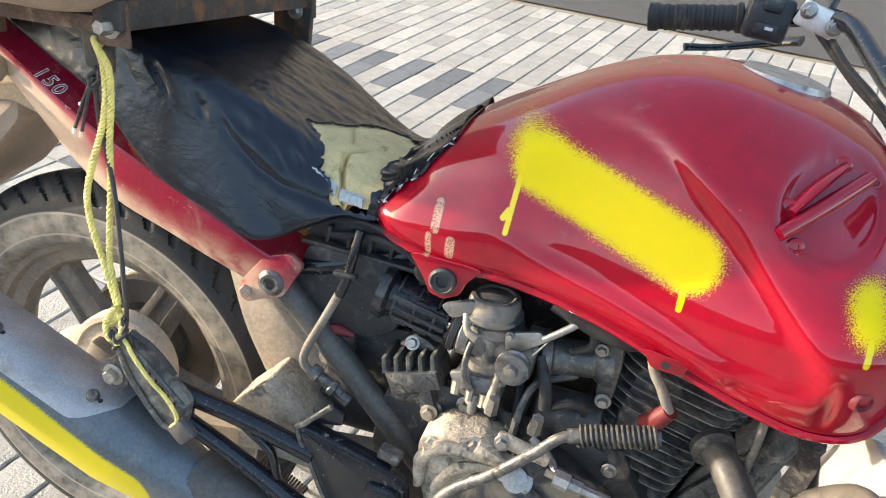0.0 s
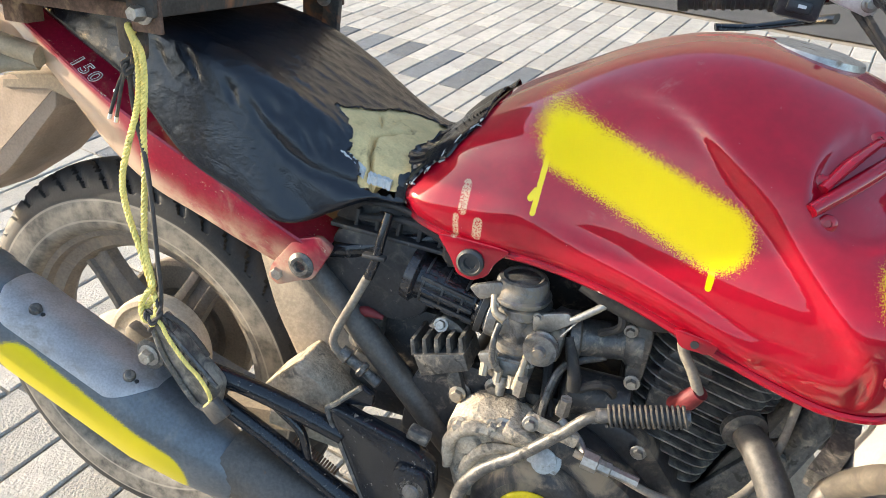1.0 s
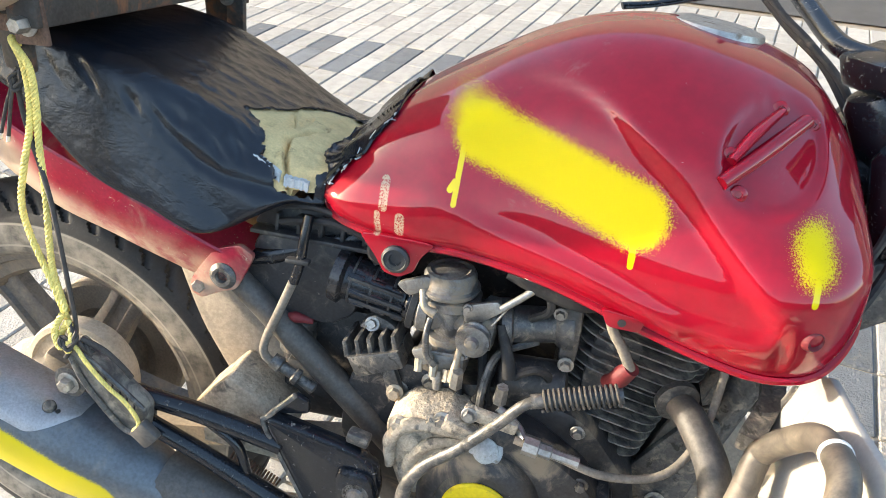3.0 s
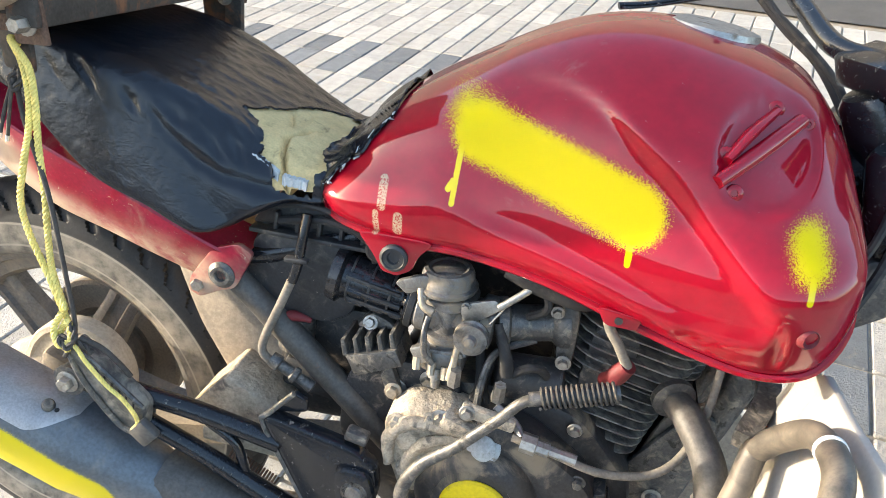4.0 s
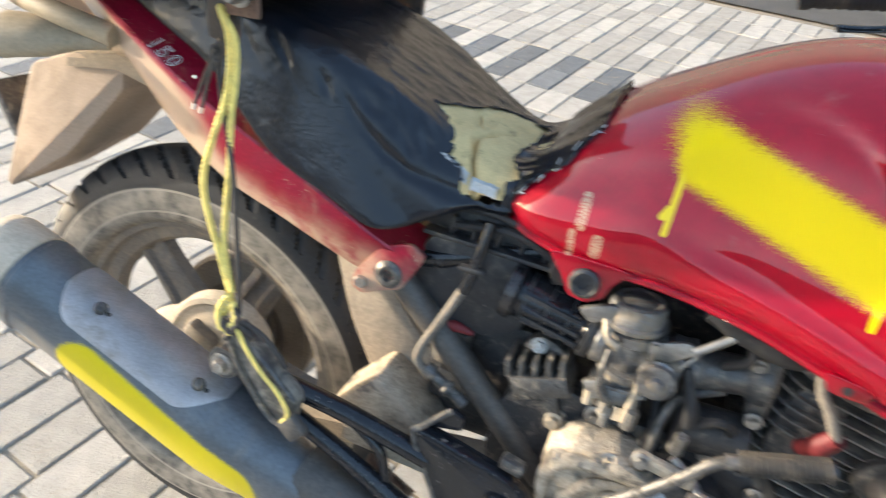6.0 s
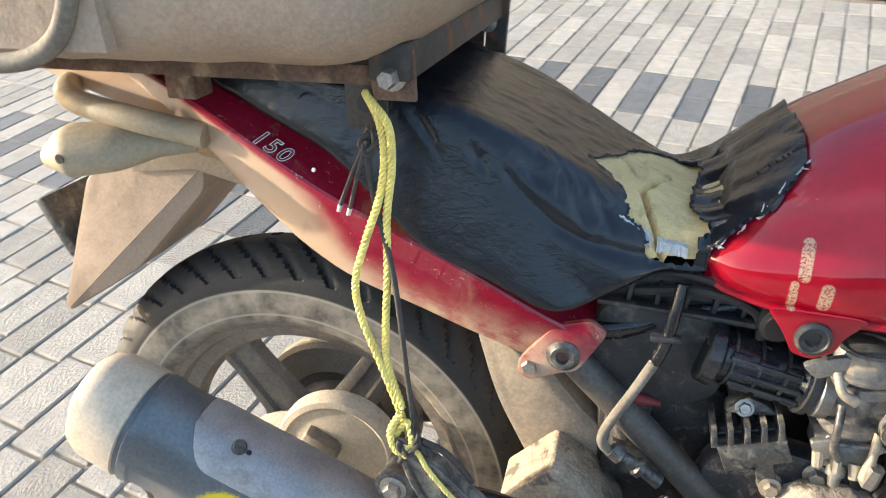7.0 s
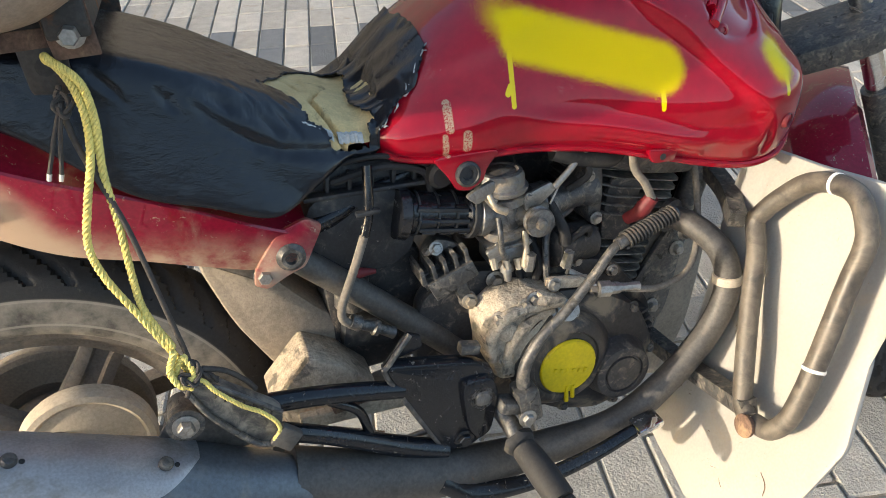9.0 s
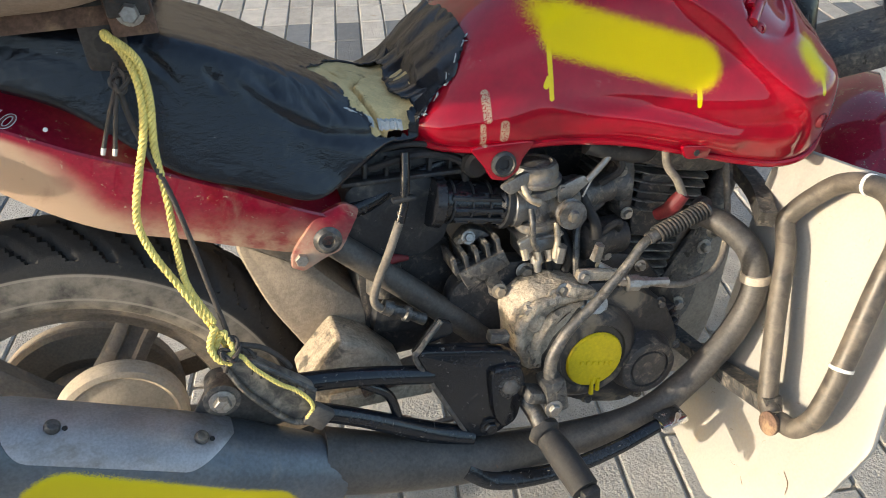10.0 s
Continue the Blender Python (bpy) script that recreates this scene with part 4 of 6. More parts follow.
# crankcase
part("crankcase", slab(rounded([(0.50, 0.42), (0.55, 0.50), (0.66, 0.515), (0.76, 0.49), (0.83, 0.40), (0.82, 0.31), (0.72, 0.262), (0.56, 0.275), (0.50, 0.33)], 4, 0.25), -0.130, 0.13, 0.01), "clutch", bike, "grimy black crankcase")
cover = part("clutch_cover", slab(rounded([(0.585, 0.385), (0.595, 0.465), (0.640, 0.497), (0.700, 0.488), (0.775, 0.435), (0.802, 0.375), (0.785, 0.315), (0.720, 0.278), (0.650, 0.300), (0.600, 0.335)], 5, 0.3), -0.178, -0.125, 0.010), "clutch", bike, "black clutch cover with a yellow sprayed disc")
part("clutch_bulge", lathe(P(0.654, -0.172, 0.392), (0, -1, 0), [(0, 0.072), (0.012, 0.070), (0.020, 0.062), (0.024, 0.055), (0.024, 0.048), (0.021, 0.046), (0.021, 0.0)], 44), "clutch", cover)
disc = part("sprayed_disc", lathe(P(0.656, -0.191, 0.387), (0, -1, 0), [(0, 0.040), (0.004, 0.041), (0.007, 0.039), (0.010, 0.025), (0.011, 0.0)], 40), "yellow", cover, "badge disc sprayed over in yellow with drips")
for k in range(6):
    part("raised_mark", box((0.634 + k * 0.0088, -0.2018, 0.391 - k * 0.0023), (0.005, 0.002, 0.006), (0, 14, 0), 0.0008), "yellow", disc)
for x, z0, z1 in ((0.652, 0.350, 0.332), (0.661, 0.348, 0.336)):
    part("paint_drip", tube([P(x, -0.199, z0 + 0.01), P(x, -0.1985, z0), P(x + 0.001, -0.196, z1)], [0.003, 0.0028, 0.0034], 8), "yellow", disc)
part("oil_cap", lathe(P(0.738, -0.172, 0.352), (0, -1, 0), [(0, 0.050), (0.010, 0.046), (0.020, 0.042), (0.028, 0.040), (0.030, 0.036), (0.030, 0.030), (0.027, 0.029), (0.027, 0.026), (0.030, 0.025), (0.030, 0.0)], 40), "engine", cover, "round black oil filter cap")
part("filler_plug", lathe(P(0.660, -0.178, 0.463), (0, -0.8, 0.5), [(0, 0.019), (0.004, 0.019), (0.005, 0.014), (0.010, 0.014), (0.011, 0.010)], 22), "steel", cover)
for k in range(7):
    part("cooling_rib", box((0.787 + 0.010 * math.sin(k * 0.5), -0.150, 0.335 + k * 0.013), (0.020, 0.030, 0.005), (0, -20, 0), 0.0015), "engine", cover)
for x, z in ((0.60, 0.47), (0.645, 0.492), (0.70, 0.482), (0.765, 0.435), (0.795, 0.36), (0.74, 0.29), (0.66, 0.305)):
    part("cover_bolt", bolt((x, -0.172, z), (0, -1, 0), 0.006, 0.007), "dusty_metal", cover)
mudcase = part("gear_cover", roughen(slab(rounded([(0.548, 0.425), (0.545, 0.480), (0.572, 0.504), (0.618, 0.502), (0.655, 0.492), (0.650, 0.474), (0.612, 0.465), (0.592, 0.430), (0.588, 0.385), (0.565, 0.385)], 5, 0.25), -0.186, -0.125, 0.012), 0.003, 40), "mud", bike, "engine casing caked with pale dried mud")
for x, z in ((0.562, 0.485), (0.60, 0.494), (0.572, 0.42)):
    part("mud_bolt", bolt((x, -0.186, z), (0, -1, 0), 0.007, 0.008), "mud", mudcase)
part("casing_ridge", roughen(tube([P(0.553, -0.186, 0.425), P(0.555, -0.189, 0.465), P(0.584, -0.191, 0.490), P(0.645, -0.188, 0.484)], [0.006, 0.008, 0.008, 0.005], 10), 0.0015, 70), "mud", mudcase)
part("casing_ridge", roughen(tube([P(0.570, -0.186, 0.400), P(0.578, -0.191, 0.440), P(0.600, -0.191, 0.468), P(0.640, -0.186, 0.474)], [0.005, 0.007, 0.007, 0.004], 10), 0.0015, 70), "mud", mudcase)
part("casing_boss", roughen(lathe(P(0.575, -0.180, 0.462), (0, -1, 0.15), [(0, 0.016), (0.008, 0.015), (0.012, 0.011), (0.013, 0.0)], 18), 0.001, 90), "mud", mudcase)
part("cable_holder", roughen(box((0.632, -0.190, 0.496), (0.040, 0.018, 0.016), (0, 22, 0), 0.004), 0.001, 80), "mud", mudcase, "mud-caked clutch cable holder")
starter = part("starter_motor", lathe(P(0.66, -0.13, 0.53), P(0.09, 0.02, -0.012), [(0, 0.018), (0.004, 0.026), (0.07, 0.026), (0.075, 0.018)], 26), "engine", bike, "black starter motor behind the cylinder")
part("terminal", tube([P(0.675, -0.150, 0.545), P(0.672, -0.152, 0.565), P(0.66, -0.14, 0.60)], [0.009, 0.007, 0.005], 10), "rubber", starter)
for c in ((0.618, -0.16, 0.527), (0.668, -0.165, 0.520)):
    part("clutch_fitting", tube([P(*c), P(c[0] + 0.003, c[1] - 0.004, c[2] + 0.022)], [0.008, 0.0065], 6), "steel", bike)
part("clutch_cable", tube([P(0.690, -0.188, 0.492), P(0.73, -0.192, 0.485), P(0.79, -0.19, 0.468), P(0.85, -0.175, 0.475), P(0.885, -0.14, 0.52), P(0.90, -0.10, 0.60)], 0.0045, 10), "hose", bike, "dusty clutch cable")
part("cable_adjuster", lathe(P(0.700, -0.189, 0.490), P(0.05, -0.003, -0.008), [(0, 0.011), (0.016, 0.011), (0.017, 0.008), (0.03, 0.008), (0.031, 0.006), (0.06, 0.006)], 8), "steel", bike)
part("clutch_arm", box((0.662, -0.182, 0.508), (0.060, 0.012, 0.014), (0, 12, 0), 0.003), "mud", bike)

# regulator with cooling ribs
reg = part("regulator", slab([(0.486, 0.533), (0.549, 0.552), (0.556, 0.532), (0.497, 0.508)], -0.128, -0.100, 0.002), "dusty_metal", bike, "grey finned voltage regulator")
part("face_plate", slab([(0.490, 0.5325), (0.549, 0.551), (0.557, 0.531), (0.501, 0.507)], -0.151, -0.128, 0.002), "dusty_metal", reg)
for k in range(5):
    x, z = 0.4895 + k * 0.0142, 0.5395 + k * 0.0044
    part("regulator_fin", slab([(x - 0.004, z - 0.010), (x + 0.002, z - 0.008), (x - 0.002, z + 0.012), (x - 0.0065, z + 0.0105)], -0.147, -0.100, 0.001), "dusty_metal", reg)
part("regulator_lug", slab(rounded([(0.492, 0.556), (0.512, 0.578), (0.530, 0.572), (0.545, 0.560)], 4, 0.3), -0.124, -0.104, 0.002), "dusty_metal", reg)
part("regulator_bracket", box((0.540, -0.135, 0.500), (0.018, 0.012, 0.036), (0, -18, 0), 0.003), "dusty_metal", reg)
part("regulator_bolt", bolt((0.512, -0.125, 0.566), (0, -1, 0.4), 0.006, 0.005), "steel", reg)
part("bracket_bolt", bolt((0.545, -0.142, 0.490), (0, -1, 0.2), 0.007, 0.007), "brass", reg)

# hoses and wires
part("breather_tube", tube([P(0.440, -0.126, 0.690), P(0.436, -0.134, 0.662), P(0.432, -0.138, 0.636), P(0.424, -0.140, 0.612)], 0.0058, 12), "black", bike, "black breather tube")
part("drain_hose", tube([P(0.426, -0.140, 0.618), P(0.408, -0.142, 0.578), P(0.386, -0.142, 0.530), P(0.385, -0.142, 0.510), P(0.40, -0.14, 0.497)], 0.0052, 12), "hose", bike, "dusty drain hose with a clip")
part("hose_end", lathe(P(0.393, -0.14, 0.505), P(0.5, 0, -0.32), [(0, 0.009), (0.012, 0.010), (0.014, 0.007), (0.030, 0.007), (0.032, 0.010), (0.038, 0.010), (0.040, 0.006), (0.060, 0.008), (0.062, 0.003)], 14), "dusty_metal", bike)
part("hose_clip", box((0.431, -0.140, 0.640), (0.028, 0.010, 0.006), (0, 0, 0), 0.002), "black_plastic", bike)
for k, (a, b, c, d) in enumerate((((0.39, -0.112, 0.69), (0.45, -0.122, 0.697), (0.50, -0.125, 0.682), (0.53, -0.118, 0.66)), ((0.40, -0.112, 0.672), (0.46, -0.12, 0.682), (0.505, -0.122, 0.668), (0.515, -0.118, 0.64)), ((0.47, -0.115, 0.70), (0.51, -0.125, 0.69), (0.535, -0.13, 0.67), (0.54, -0.12, 0.65)), ((0.50, -0.11, 0.56), (0.51, -0.12, 0.53), (0.50, -0.12, 0.50), (0.48, -0.11, 0.47)), ((0.515, -0.11, 0.56), (0.528, -0.115, 0.53), (0.515, -0.115, 0.49), (0.49, -0.11, 0.46)), ((0.64, -0.12, 0.55), (0.645, -0.14, 0.52), (0.64, -0.14, 0.50), (0.63, -0.14, 0.48)), ((0.66, -0.11, 0.56), (0.655, -0.13, 0.54), (0.65, -0.135, 0.515), (0.655, -0.14, 0.49)))):
    part("wire", tube([a, b, c, d], 0.0035 + 0.0012 * (k % 3), 8), "rubber", bike)
part("rubber_mount", lathe(P(0.522, -0.115, 0.662), (0.1, -1, 0), [(0, 0.012), (0.004, 0.016), (0.018, 0.016), (0.022, 0.012)], 20), "rubber", bike)

# swing arm, hugger
part("mudguard", slab(rounded([(0.232, 0.606), (0.300, 0.590), (0.328, 0.545), (0.372, 0.492), (0.43, 0.445), (0.42, 0.395), (0.32, 0.385), (0.292, 0.440), (0.262, 0.500)], 6, 0.35), -0.082, 0.080, 0.012), "hugger", bike, "dust-covered inner mudguard behind the rear wheel")
part("swingarm_cover", roughen(slab(rounded([(0.280, 0.418), (0.335, 0.474), (0.372, 0.452), (0.415, 0.405), (0.385, 0.380), (0.30, 0.385)], 3, 0.12), -0.150, -0.078, 0.005), 0.0015, 60), "mud", bike, "mud-caked swing arm cover")
part("swing_arm", tube([P(0.0, -0.105, 0.306), P(0.25, -0.105, 0.345), P(0.50, -0.11, 0.385)], 0.020, 4, 3), "hugger", bike, "dusty rear swing arm")
part("swing_arm", tube([P(0.0, 0.105, 0.306), P(0.25, 0.105, 0.345), P(0.50, 0.11, 0.385)], 0.020, 4, 3), "hugger", bike)
part("brake_rod", tube([P(0.05, -0.14, 0.275), P(0.55, -0.165, 0.33)], 0.0045), "steel", bike)


def coil(a, b, r, wire, turns, seg=8):
    a, b = Vector(a), Vector(b)
    d = (b - a).normalized()
    s = d.orthogonal().normalized()
    u = d.cross(s)
    n = int(turns * 12)
    return tube([a.lerp(b, k / n) + (s * math.cos(k * math.pi / 6) + u * math.sin(k * math.pi / 6)) * r for k in range(n + 1)], wire, seg, smooth=False)


part("return_spring", coil((0.35, -0.175, 0.415), (0.40, -0.178, 0.425), 0.008, 0.0016, 16, 6), "rust", bike, "rusty return spring")
part("return_spring", coil((0.345, -0.17, 0.372), (0.405, -0.175, 0.345), 0.008, 0.0016, 16, 6), "rust", bike)
part("stand_bar", box((0.375, -0.165, 0.395), (0.13, 0.012, 0.020), (0, 4, 0), 0.002), "mud", bike)

# rider's heel plate and the pillion hanger
hanger = part("heel_plate", slab(rounded([(0.412, 0.470), (0.420, 0.478), (0.520, 0.452), (0.545, 0.432), (0.548, 0.400), (0.532, 0.335), (0.512, 0.322), (0.478, 0.322), (0.462, 0.350)], 4, 0.22), -0.212, -0.190, 0.006), "black", bike, "black pressed steel heel plate")
part("heel_flange", slab(rounded([(0.410, 0.466), (0.446, 0.506), (0.462, 0.498), (0.462, 0.482), (0.43, 0.476), (0.418, 0.470)], 3, 0.2), -0.198, -0.190, 0.002), "black", hanger)
part("flange_tab", box((0.520, -0.196, 0.462), (0.026, 0.016, 0.014), (0, 14, 0), 0.003), "dusty_metal", hanger)
part("folded_rim", tube([P(0.448, -0.200, 0.506), P(0.418, -0.206, 0.477), P(0.412, -0.208, 0.466), P(0.436, -0.208, 0.410), P(0.462, -0.208, 0.352), P(0.476, -0.206, 0.326)], 0.0035, 8, 40), "dusty_metal", hanger, "bare worn rim of the plate")
part("pressed_boss", slab(rounded([(0.498, 0.432), (0.540, 0.430), (0.548, 0.400), (0.535, 0.345), (0.515, 0.335), (0.502, 0.360)], 4, 0.3), -0.222, -0.208, 0.006), "black", hanger)
part("peg_bolt", lathe(P(0.524, -0.221, 0.402), (0, -1, 0), [(0, 0.016), (0.001, 0.016), (0.001, 0.010), (0.004, 0.009), (0.005, 0.006), (0.005, 0.0)], 24), "cast", hanger)
part("lower_bolt", bolt((0.50, -0.212, 0.338), (0, -1, 0), 0.009, 0.006), "black", hanger)
part("hanger_bar", tube([P(0.235, -0.222, 0.490), P(0.33, -0.212, 0.468), P(0.43, -0.203, 0.436)], 0.0115, 14), "black", bike, "black pillion footrest bar")
part("hanger_bar", tube([P(0.270, -0.222, 0.450), P(0.34, -0.215, 0.408), P(0.42, -0.206, 0.352), P(0.475, -0.203, 0.322)], [0.011, 0.011, 0.014, 0.015], 14), "black", bike)
part("hanger_brace", tube([P(0.345, -0.208, 0.452), P(0.375, -0.206, 0.425), P(0.385, -0.206, 0.385)], 0.006, 10), "black", bike)
peg = part("pillion_peg", slab(rounded([(0.203, 0.550), (0.216, 0.558), (0.245, 0.530), (0.292, 0.487), (0.284, 0.452), (0.262, 0.452), (0.226, 0.500)], 4, 0.22), -0.246, -0.224, 0.004), "fin", bike, "folded black pillion footrest with a worn rim")
for k in range(7):
    part("peg_rib", box((0.232 + k * 0.0078, -0.2465, 0.534 - k * 0.0076), (0.0022, 0.003, 0.013), (0, 15, 0), 0.0006), "rubber", peg)
part("peg_rim", tube([P(0.206, -0.245, 0.546), P(0.222, -0.247, 0.508), P(0.256, -0.247, 0.460), P(0.276, -0.247, 0.450)], 0.0035, 8, 24), "dusty_metal", peg, "bare worn rim")
part("peg_edge", tube([P(0.212, -0.245, 0.556), P(0.245, -0.247, 0.531), P(0.290, -0.247, 0.488)], 0.003, 8, 20), "dusty_metal", peg)
part("peg_clamp", box((0.289, -0.248, 0.455), (0.026, 0.012, 0.026), (0, 45, 0), 0.003), "exhaust", peg)
part("muffler_bracket", slab(rounded([(0.155, 0.455), (0.185, 0.500), (0.225, 0.510), (0.275, 0.450), (0.26, 0.420), (0.17, 0.425)], 4, 0.25), -0.205, -0.199, 0.002), "exhaust", bike, "dusty muffler bracket")
part("muffler_bush", lathe(P(0.196, -0.205, 0.500), (0, -1, 0), [(0, 0.017), (0.030, 0.017), (0.032, 0.019), (0.036, 0.019), (0.037, 0.010)], 24), "dusty_metal", bike)
part("muffler_bolt", bolt((0.196, -0.242, 0.500), (0, -1, 0), 0.009, 0.009), "steel", bike)

# kick lever, foot rest, brake pedal
part("kick_lever", tube([P(0.772, -0.214, 0.582), P(0.708, -0.220, 0.568), P(0.675, -0.222, 0.535), P(0.637, -0.222, 0.495), P(0.600, -0.222, 0.462), P(0.580, -0.222, 0.425), P(0.580, -0.222, 0.385)], [0.005, 0.0055, 0.0060, 0.0064, 0.0068, 0.0080, 0.0095], 14), "dusty_metal", bike, "worn grey kick start lever")
part("kick_pedal", tube([P(0.790, -0.214, 0.588), P(0.705, -0.220, 0.567)], 0.0075, 12), "dusty_metal", bike)
part("pedal_coil", coil((0.786, -0.214, 0.5872), (0.715, -0.2195, 0.5695), 0.0098, 0.0019, 15, 6), "rubber", bike, "black ribbed kick pedal grip")
kick = part("kick_joint", box((0.582, -0.222, 0.378), (0.030, 0.034, 0.050), (0, -8, 0), 0.006), "dusty_metal", bike, "dusty kick lever joint")
part("joint_arm", box((0.560, -0.222, 0.380), (0.034, 0.026, 0.018), (0, 20, 0), 0.005), "dusty_metal", kick)
part("joint_bolt", bolt((0.575, -0.240, 0.366), (0, -1, 0), 0.008, 0.006), "steel", kick)
fp = part("foot_peg", tube([P(0.563, -0.235, 0.330), P(0.572, -0.275, 0.316), P(0.580, -0.318, 0.300)], [0.015, 0.018, 0.019, 0.018], 16), "rubber", bike, "worn black rubber foot peg")
part("peg_stem", tube([P(0.548, -0.195, 0.372), P(0.558, -0.220, 0.350), P(0.564, -0.24, 0.332)], 0.012, 12), "dusty_metal", fp)
part("peg_tip", box((0.5825, -0.326, 0.297), (0.024, 0.012, 0.022), (0, 0, 10), 0.003), "black_plastic", fp)
part("torn_rubber", roughen(lathe(P(0.562, -0.236, 0.333), P(0.1, -0.5, -0.1), [(0, 0.014), (0.002, 0.022), (0.008, 0.021), (0.012, 0.017)], 14), 0.003, 130), "rubber", fp)
part("brake_pedal", tube([P(0.46, -0.232, 0.302), P(0.50, -0.240, 0.272), P(0.58, -0.245, 0.262), P(0.66, -0.245, 0.270), P(0.73, -0.245, 0.290)], [0.016, 0.013, 0.011, 0.010, 0.009], 12, flat=0.6), "black", bike, "black foot brake pedal")
part("pedal_tread", box((0.748, -0.245, 0.297), (0.038, 0.030, 0.010), (0, -12, 0), 0.003), "chrome", bike, "worn bright pedal tip")
part("pipe_flange", lathe(P(0.852, -0.112, 0.528), P(0.3, -0.95, -0.1), [(0, 0.018), (0.002, 0.024), (0.010, 0.024), (0.012, 0.018)], 22), "dusty_metal", bike)
part("flange_nut", bolt((0.872, -0.132, 0.505), (0.1, -1, 0), 0.009, 0.012), "steel", bike)
part("pipe_clamp", lathe(P(0.897, -0.196, 0.462), P(-0.05, -0.1, -1), [(0, 0.0175), (0.001, 0.0195), (0.012, 0.0195), (0.013, 0.0175)], 22), "end", bike, "pale strip round the exhaust pipe")

# small fittings that crowd the engine
rnd = random.Random(5)
for c, d, r in (((0.612, -0.187, 0.500), (0, -1, 0), 0.007), ((0.640, -0.187, 0.512), (0, -1, 0.2), 0.006), ((0.70, -0.135, 0.505), (0, -1, 0), 0.006), ((0.755, -0.135, 0.475), (0, -1, 0), 0.006), ((0.72, -0.13, 0.618), (0, -1, 0), 0.005), ((0.845, -0.128, 0.645), (0, -1, 0), 0.006), ((0.79, -0.128, 0.655), (0, -1, 0), 0.006)):
    part("small_bolt", bolt(c, d, r, r), "steel", bike)
part("carb_bracket", slab(rounded([(0.545, 0.636), (0.580, 0.650), (0.590, 0.640), (0.560, 0.622)], 3, 0.25), -0.150, -0.143, 0.0015), "cast", carb)
part("vent_pipe", tube([P(0.585, -0.150, 0.600), P(0.583, -0.160, 0.585), P(0.584, -0.160, 0.560), P(0.592, -0.155, 0.545)], 0.0036, 10), "dusty_metal", carb)
part("bowl_flange", box((0.600, -0.125, 0.559), (0.058, 0.056, 0.005), (0, 0, 0), 0.002), "cast", carb)
for k in range(3):
    part("jet_stub", tube([P(0.575 + k * 0.016, -0.152, 0.549 - 0.004 * k), P(0.575 + k * 0.016, -0.158, 0.536 - 0.004 * k)], [0.0055, 0.0045], 8), "brass", carb)
part("vacuum_hose", tube([P(0.69, -0.13, 0.607), P(0.71, -0.145, 0.63), P(0.70, -0.14, 0.66)], 0.0045, 8), "rubber", bike)
part("clutch_push_rod", tube([P(0.668, -0.170, 0.515), P(0.69, -0.175, 0.500), P(0.70, -0.186, 0.492)], 0.005, 8), "steel", bike)
part("oil_pipe", tube([P(0.645, -0.16, 0.49), P(0.648, -0.15, 0.53), P(0.66, -0.135, 0.56), P(0.70, -0.12, 0.575)], 0.0045, 8), "dusty_metal", bike)
part("starter_cable", tube([P(0.68, -0.150, 0.545), P(0.70, -0.155, 0.56), P(0.715, -0.14, 0.545), P(0.71, -0.12, 0.51)], 0.005, 8), "rubber", bike)
part("head_steady", box((0.865, -0.105, 0.638), (0.05, 0.012, 0.02), (0, 15, 0), 0.003), "dusty_metal", bike)
for k in range(8):
    part("head_fin", fin(0.128 + k * 0.0105, 0.092, 0.098, 0.0015), "fin", cyl)

# ---- muffler shield ----
def shield():
    dn = (MUF_A - MUF_B).normalized()
    s = Vector((0, -1, 0))
    s = (s - dn * s.dot(dn)).normalized()
    up = s.cross(dn)
    up = -up if up.z < 0 else up
    rows = []
    n, top = 40, 128
    for k in range(n + 1):
        u = k / n
        h = 0.104 + 0.222 * u
        lo = 26 + 44 * max(0.0, 1 - u / 0.16) ** 2.2 + 52 * max(0.0, (u - 0.80) / 0.20) ** 1.6
        row = []
        for j in range(17):
            a = radians(lo + (top - lo) * j / 16)
            edge = min(j / 2, k / 2, (n - k) / 2, 1.0)  # rolled rim
            out = 1.0 + 0.030 * edge
            # dished seats for the two bolts
            for hb in (0.153, 0.292):
                d = math.hypot(h - hb, (a - radians(68)) * 0.049)
                out -= 0.045 * max(0.0, 1 - (d / 0.017) ** 2)
            row.append(MUF_B + dn * h + s * math.cos(a) * 0.0505 * out + up * math.sin(a) * 0.0470 * out)
        rows.append(row)
    bm = skin(rows, cap=False, closed=False)
    bmesh.ops.solidify(bm, geom=bm.faces[:], thickness=0.004)
    return bm


sh = part("heat_shield", shield(), "shield", exhaust, "brushed grey metal heat shield with two bolts")
dn = (MUF_A - MUF_B).normalized()
so = (Vector((0, -1, 0)) - dn * Vector((0, -1, 0)).dot(dn)).normalized()
uo = so.cross(dn) if so.cross(dn).z > 0 else dn.cross(so)
for h in (0.153, 0.292):
    a = radians(68)
    out = so * math.cos(a) / 0.0505 + uo * math.sin(a) / 0.0470
    part("shield_bolt", lathe(MUF_B + dn * h + so * math.cos(a) * 0.0500 + uo * math.sin(a) * 0.0466, out, [(0, 0.0075), (0.004, 0.0072), (0.006, 0.0055), (0.0065, 0.0)], 18), "dusty_metal", sh, "dull domed bolt")
    part("bolt_slot", lathe(MUF_B + dn * (h + 0.011) + so * math.cos(a) * 0.0507 + uo * math.sin(a) * 0.0472, out, [(0, 0.0028), (0.0008, 0.0026), (0.0009, 0.0)], 10), "rubber", sh, "small dark hole")

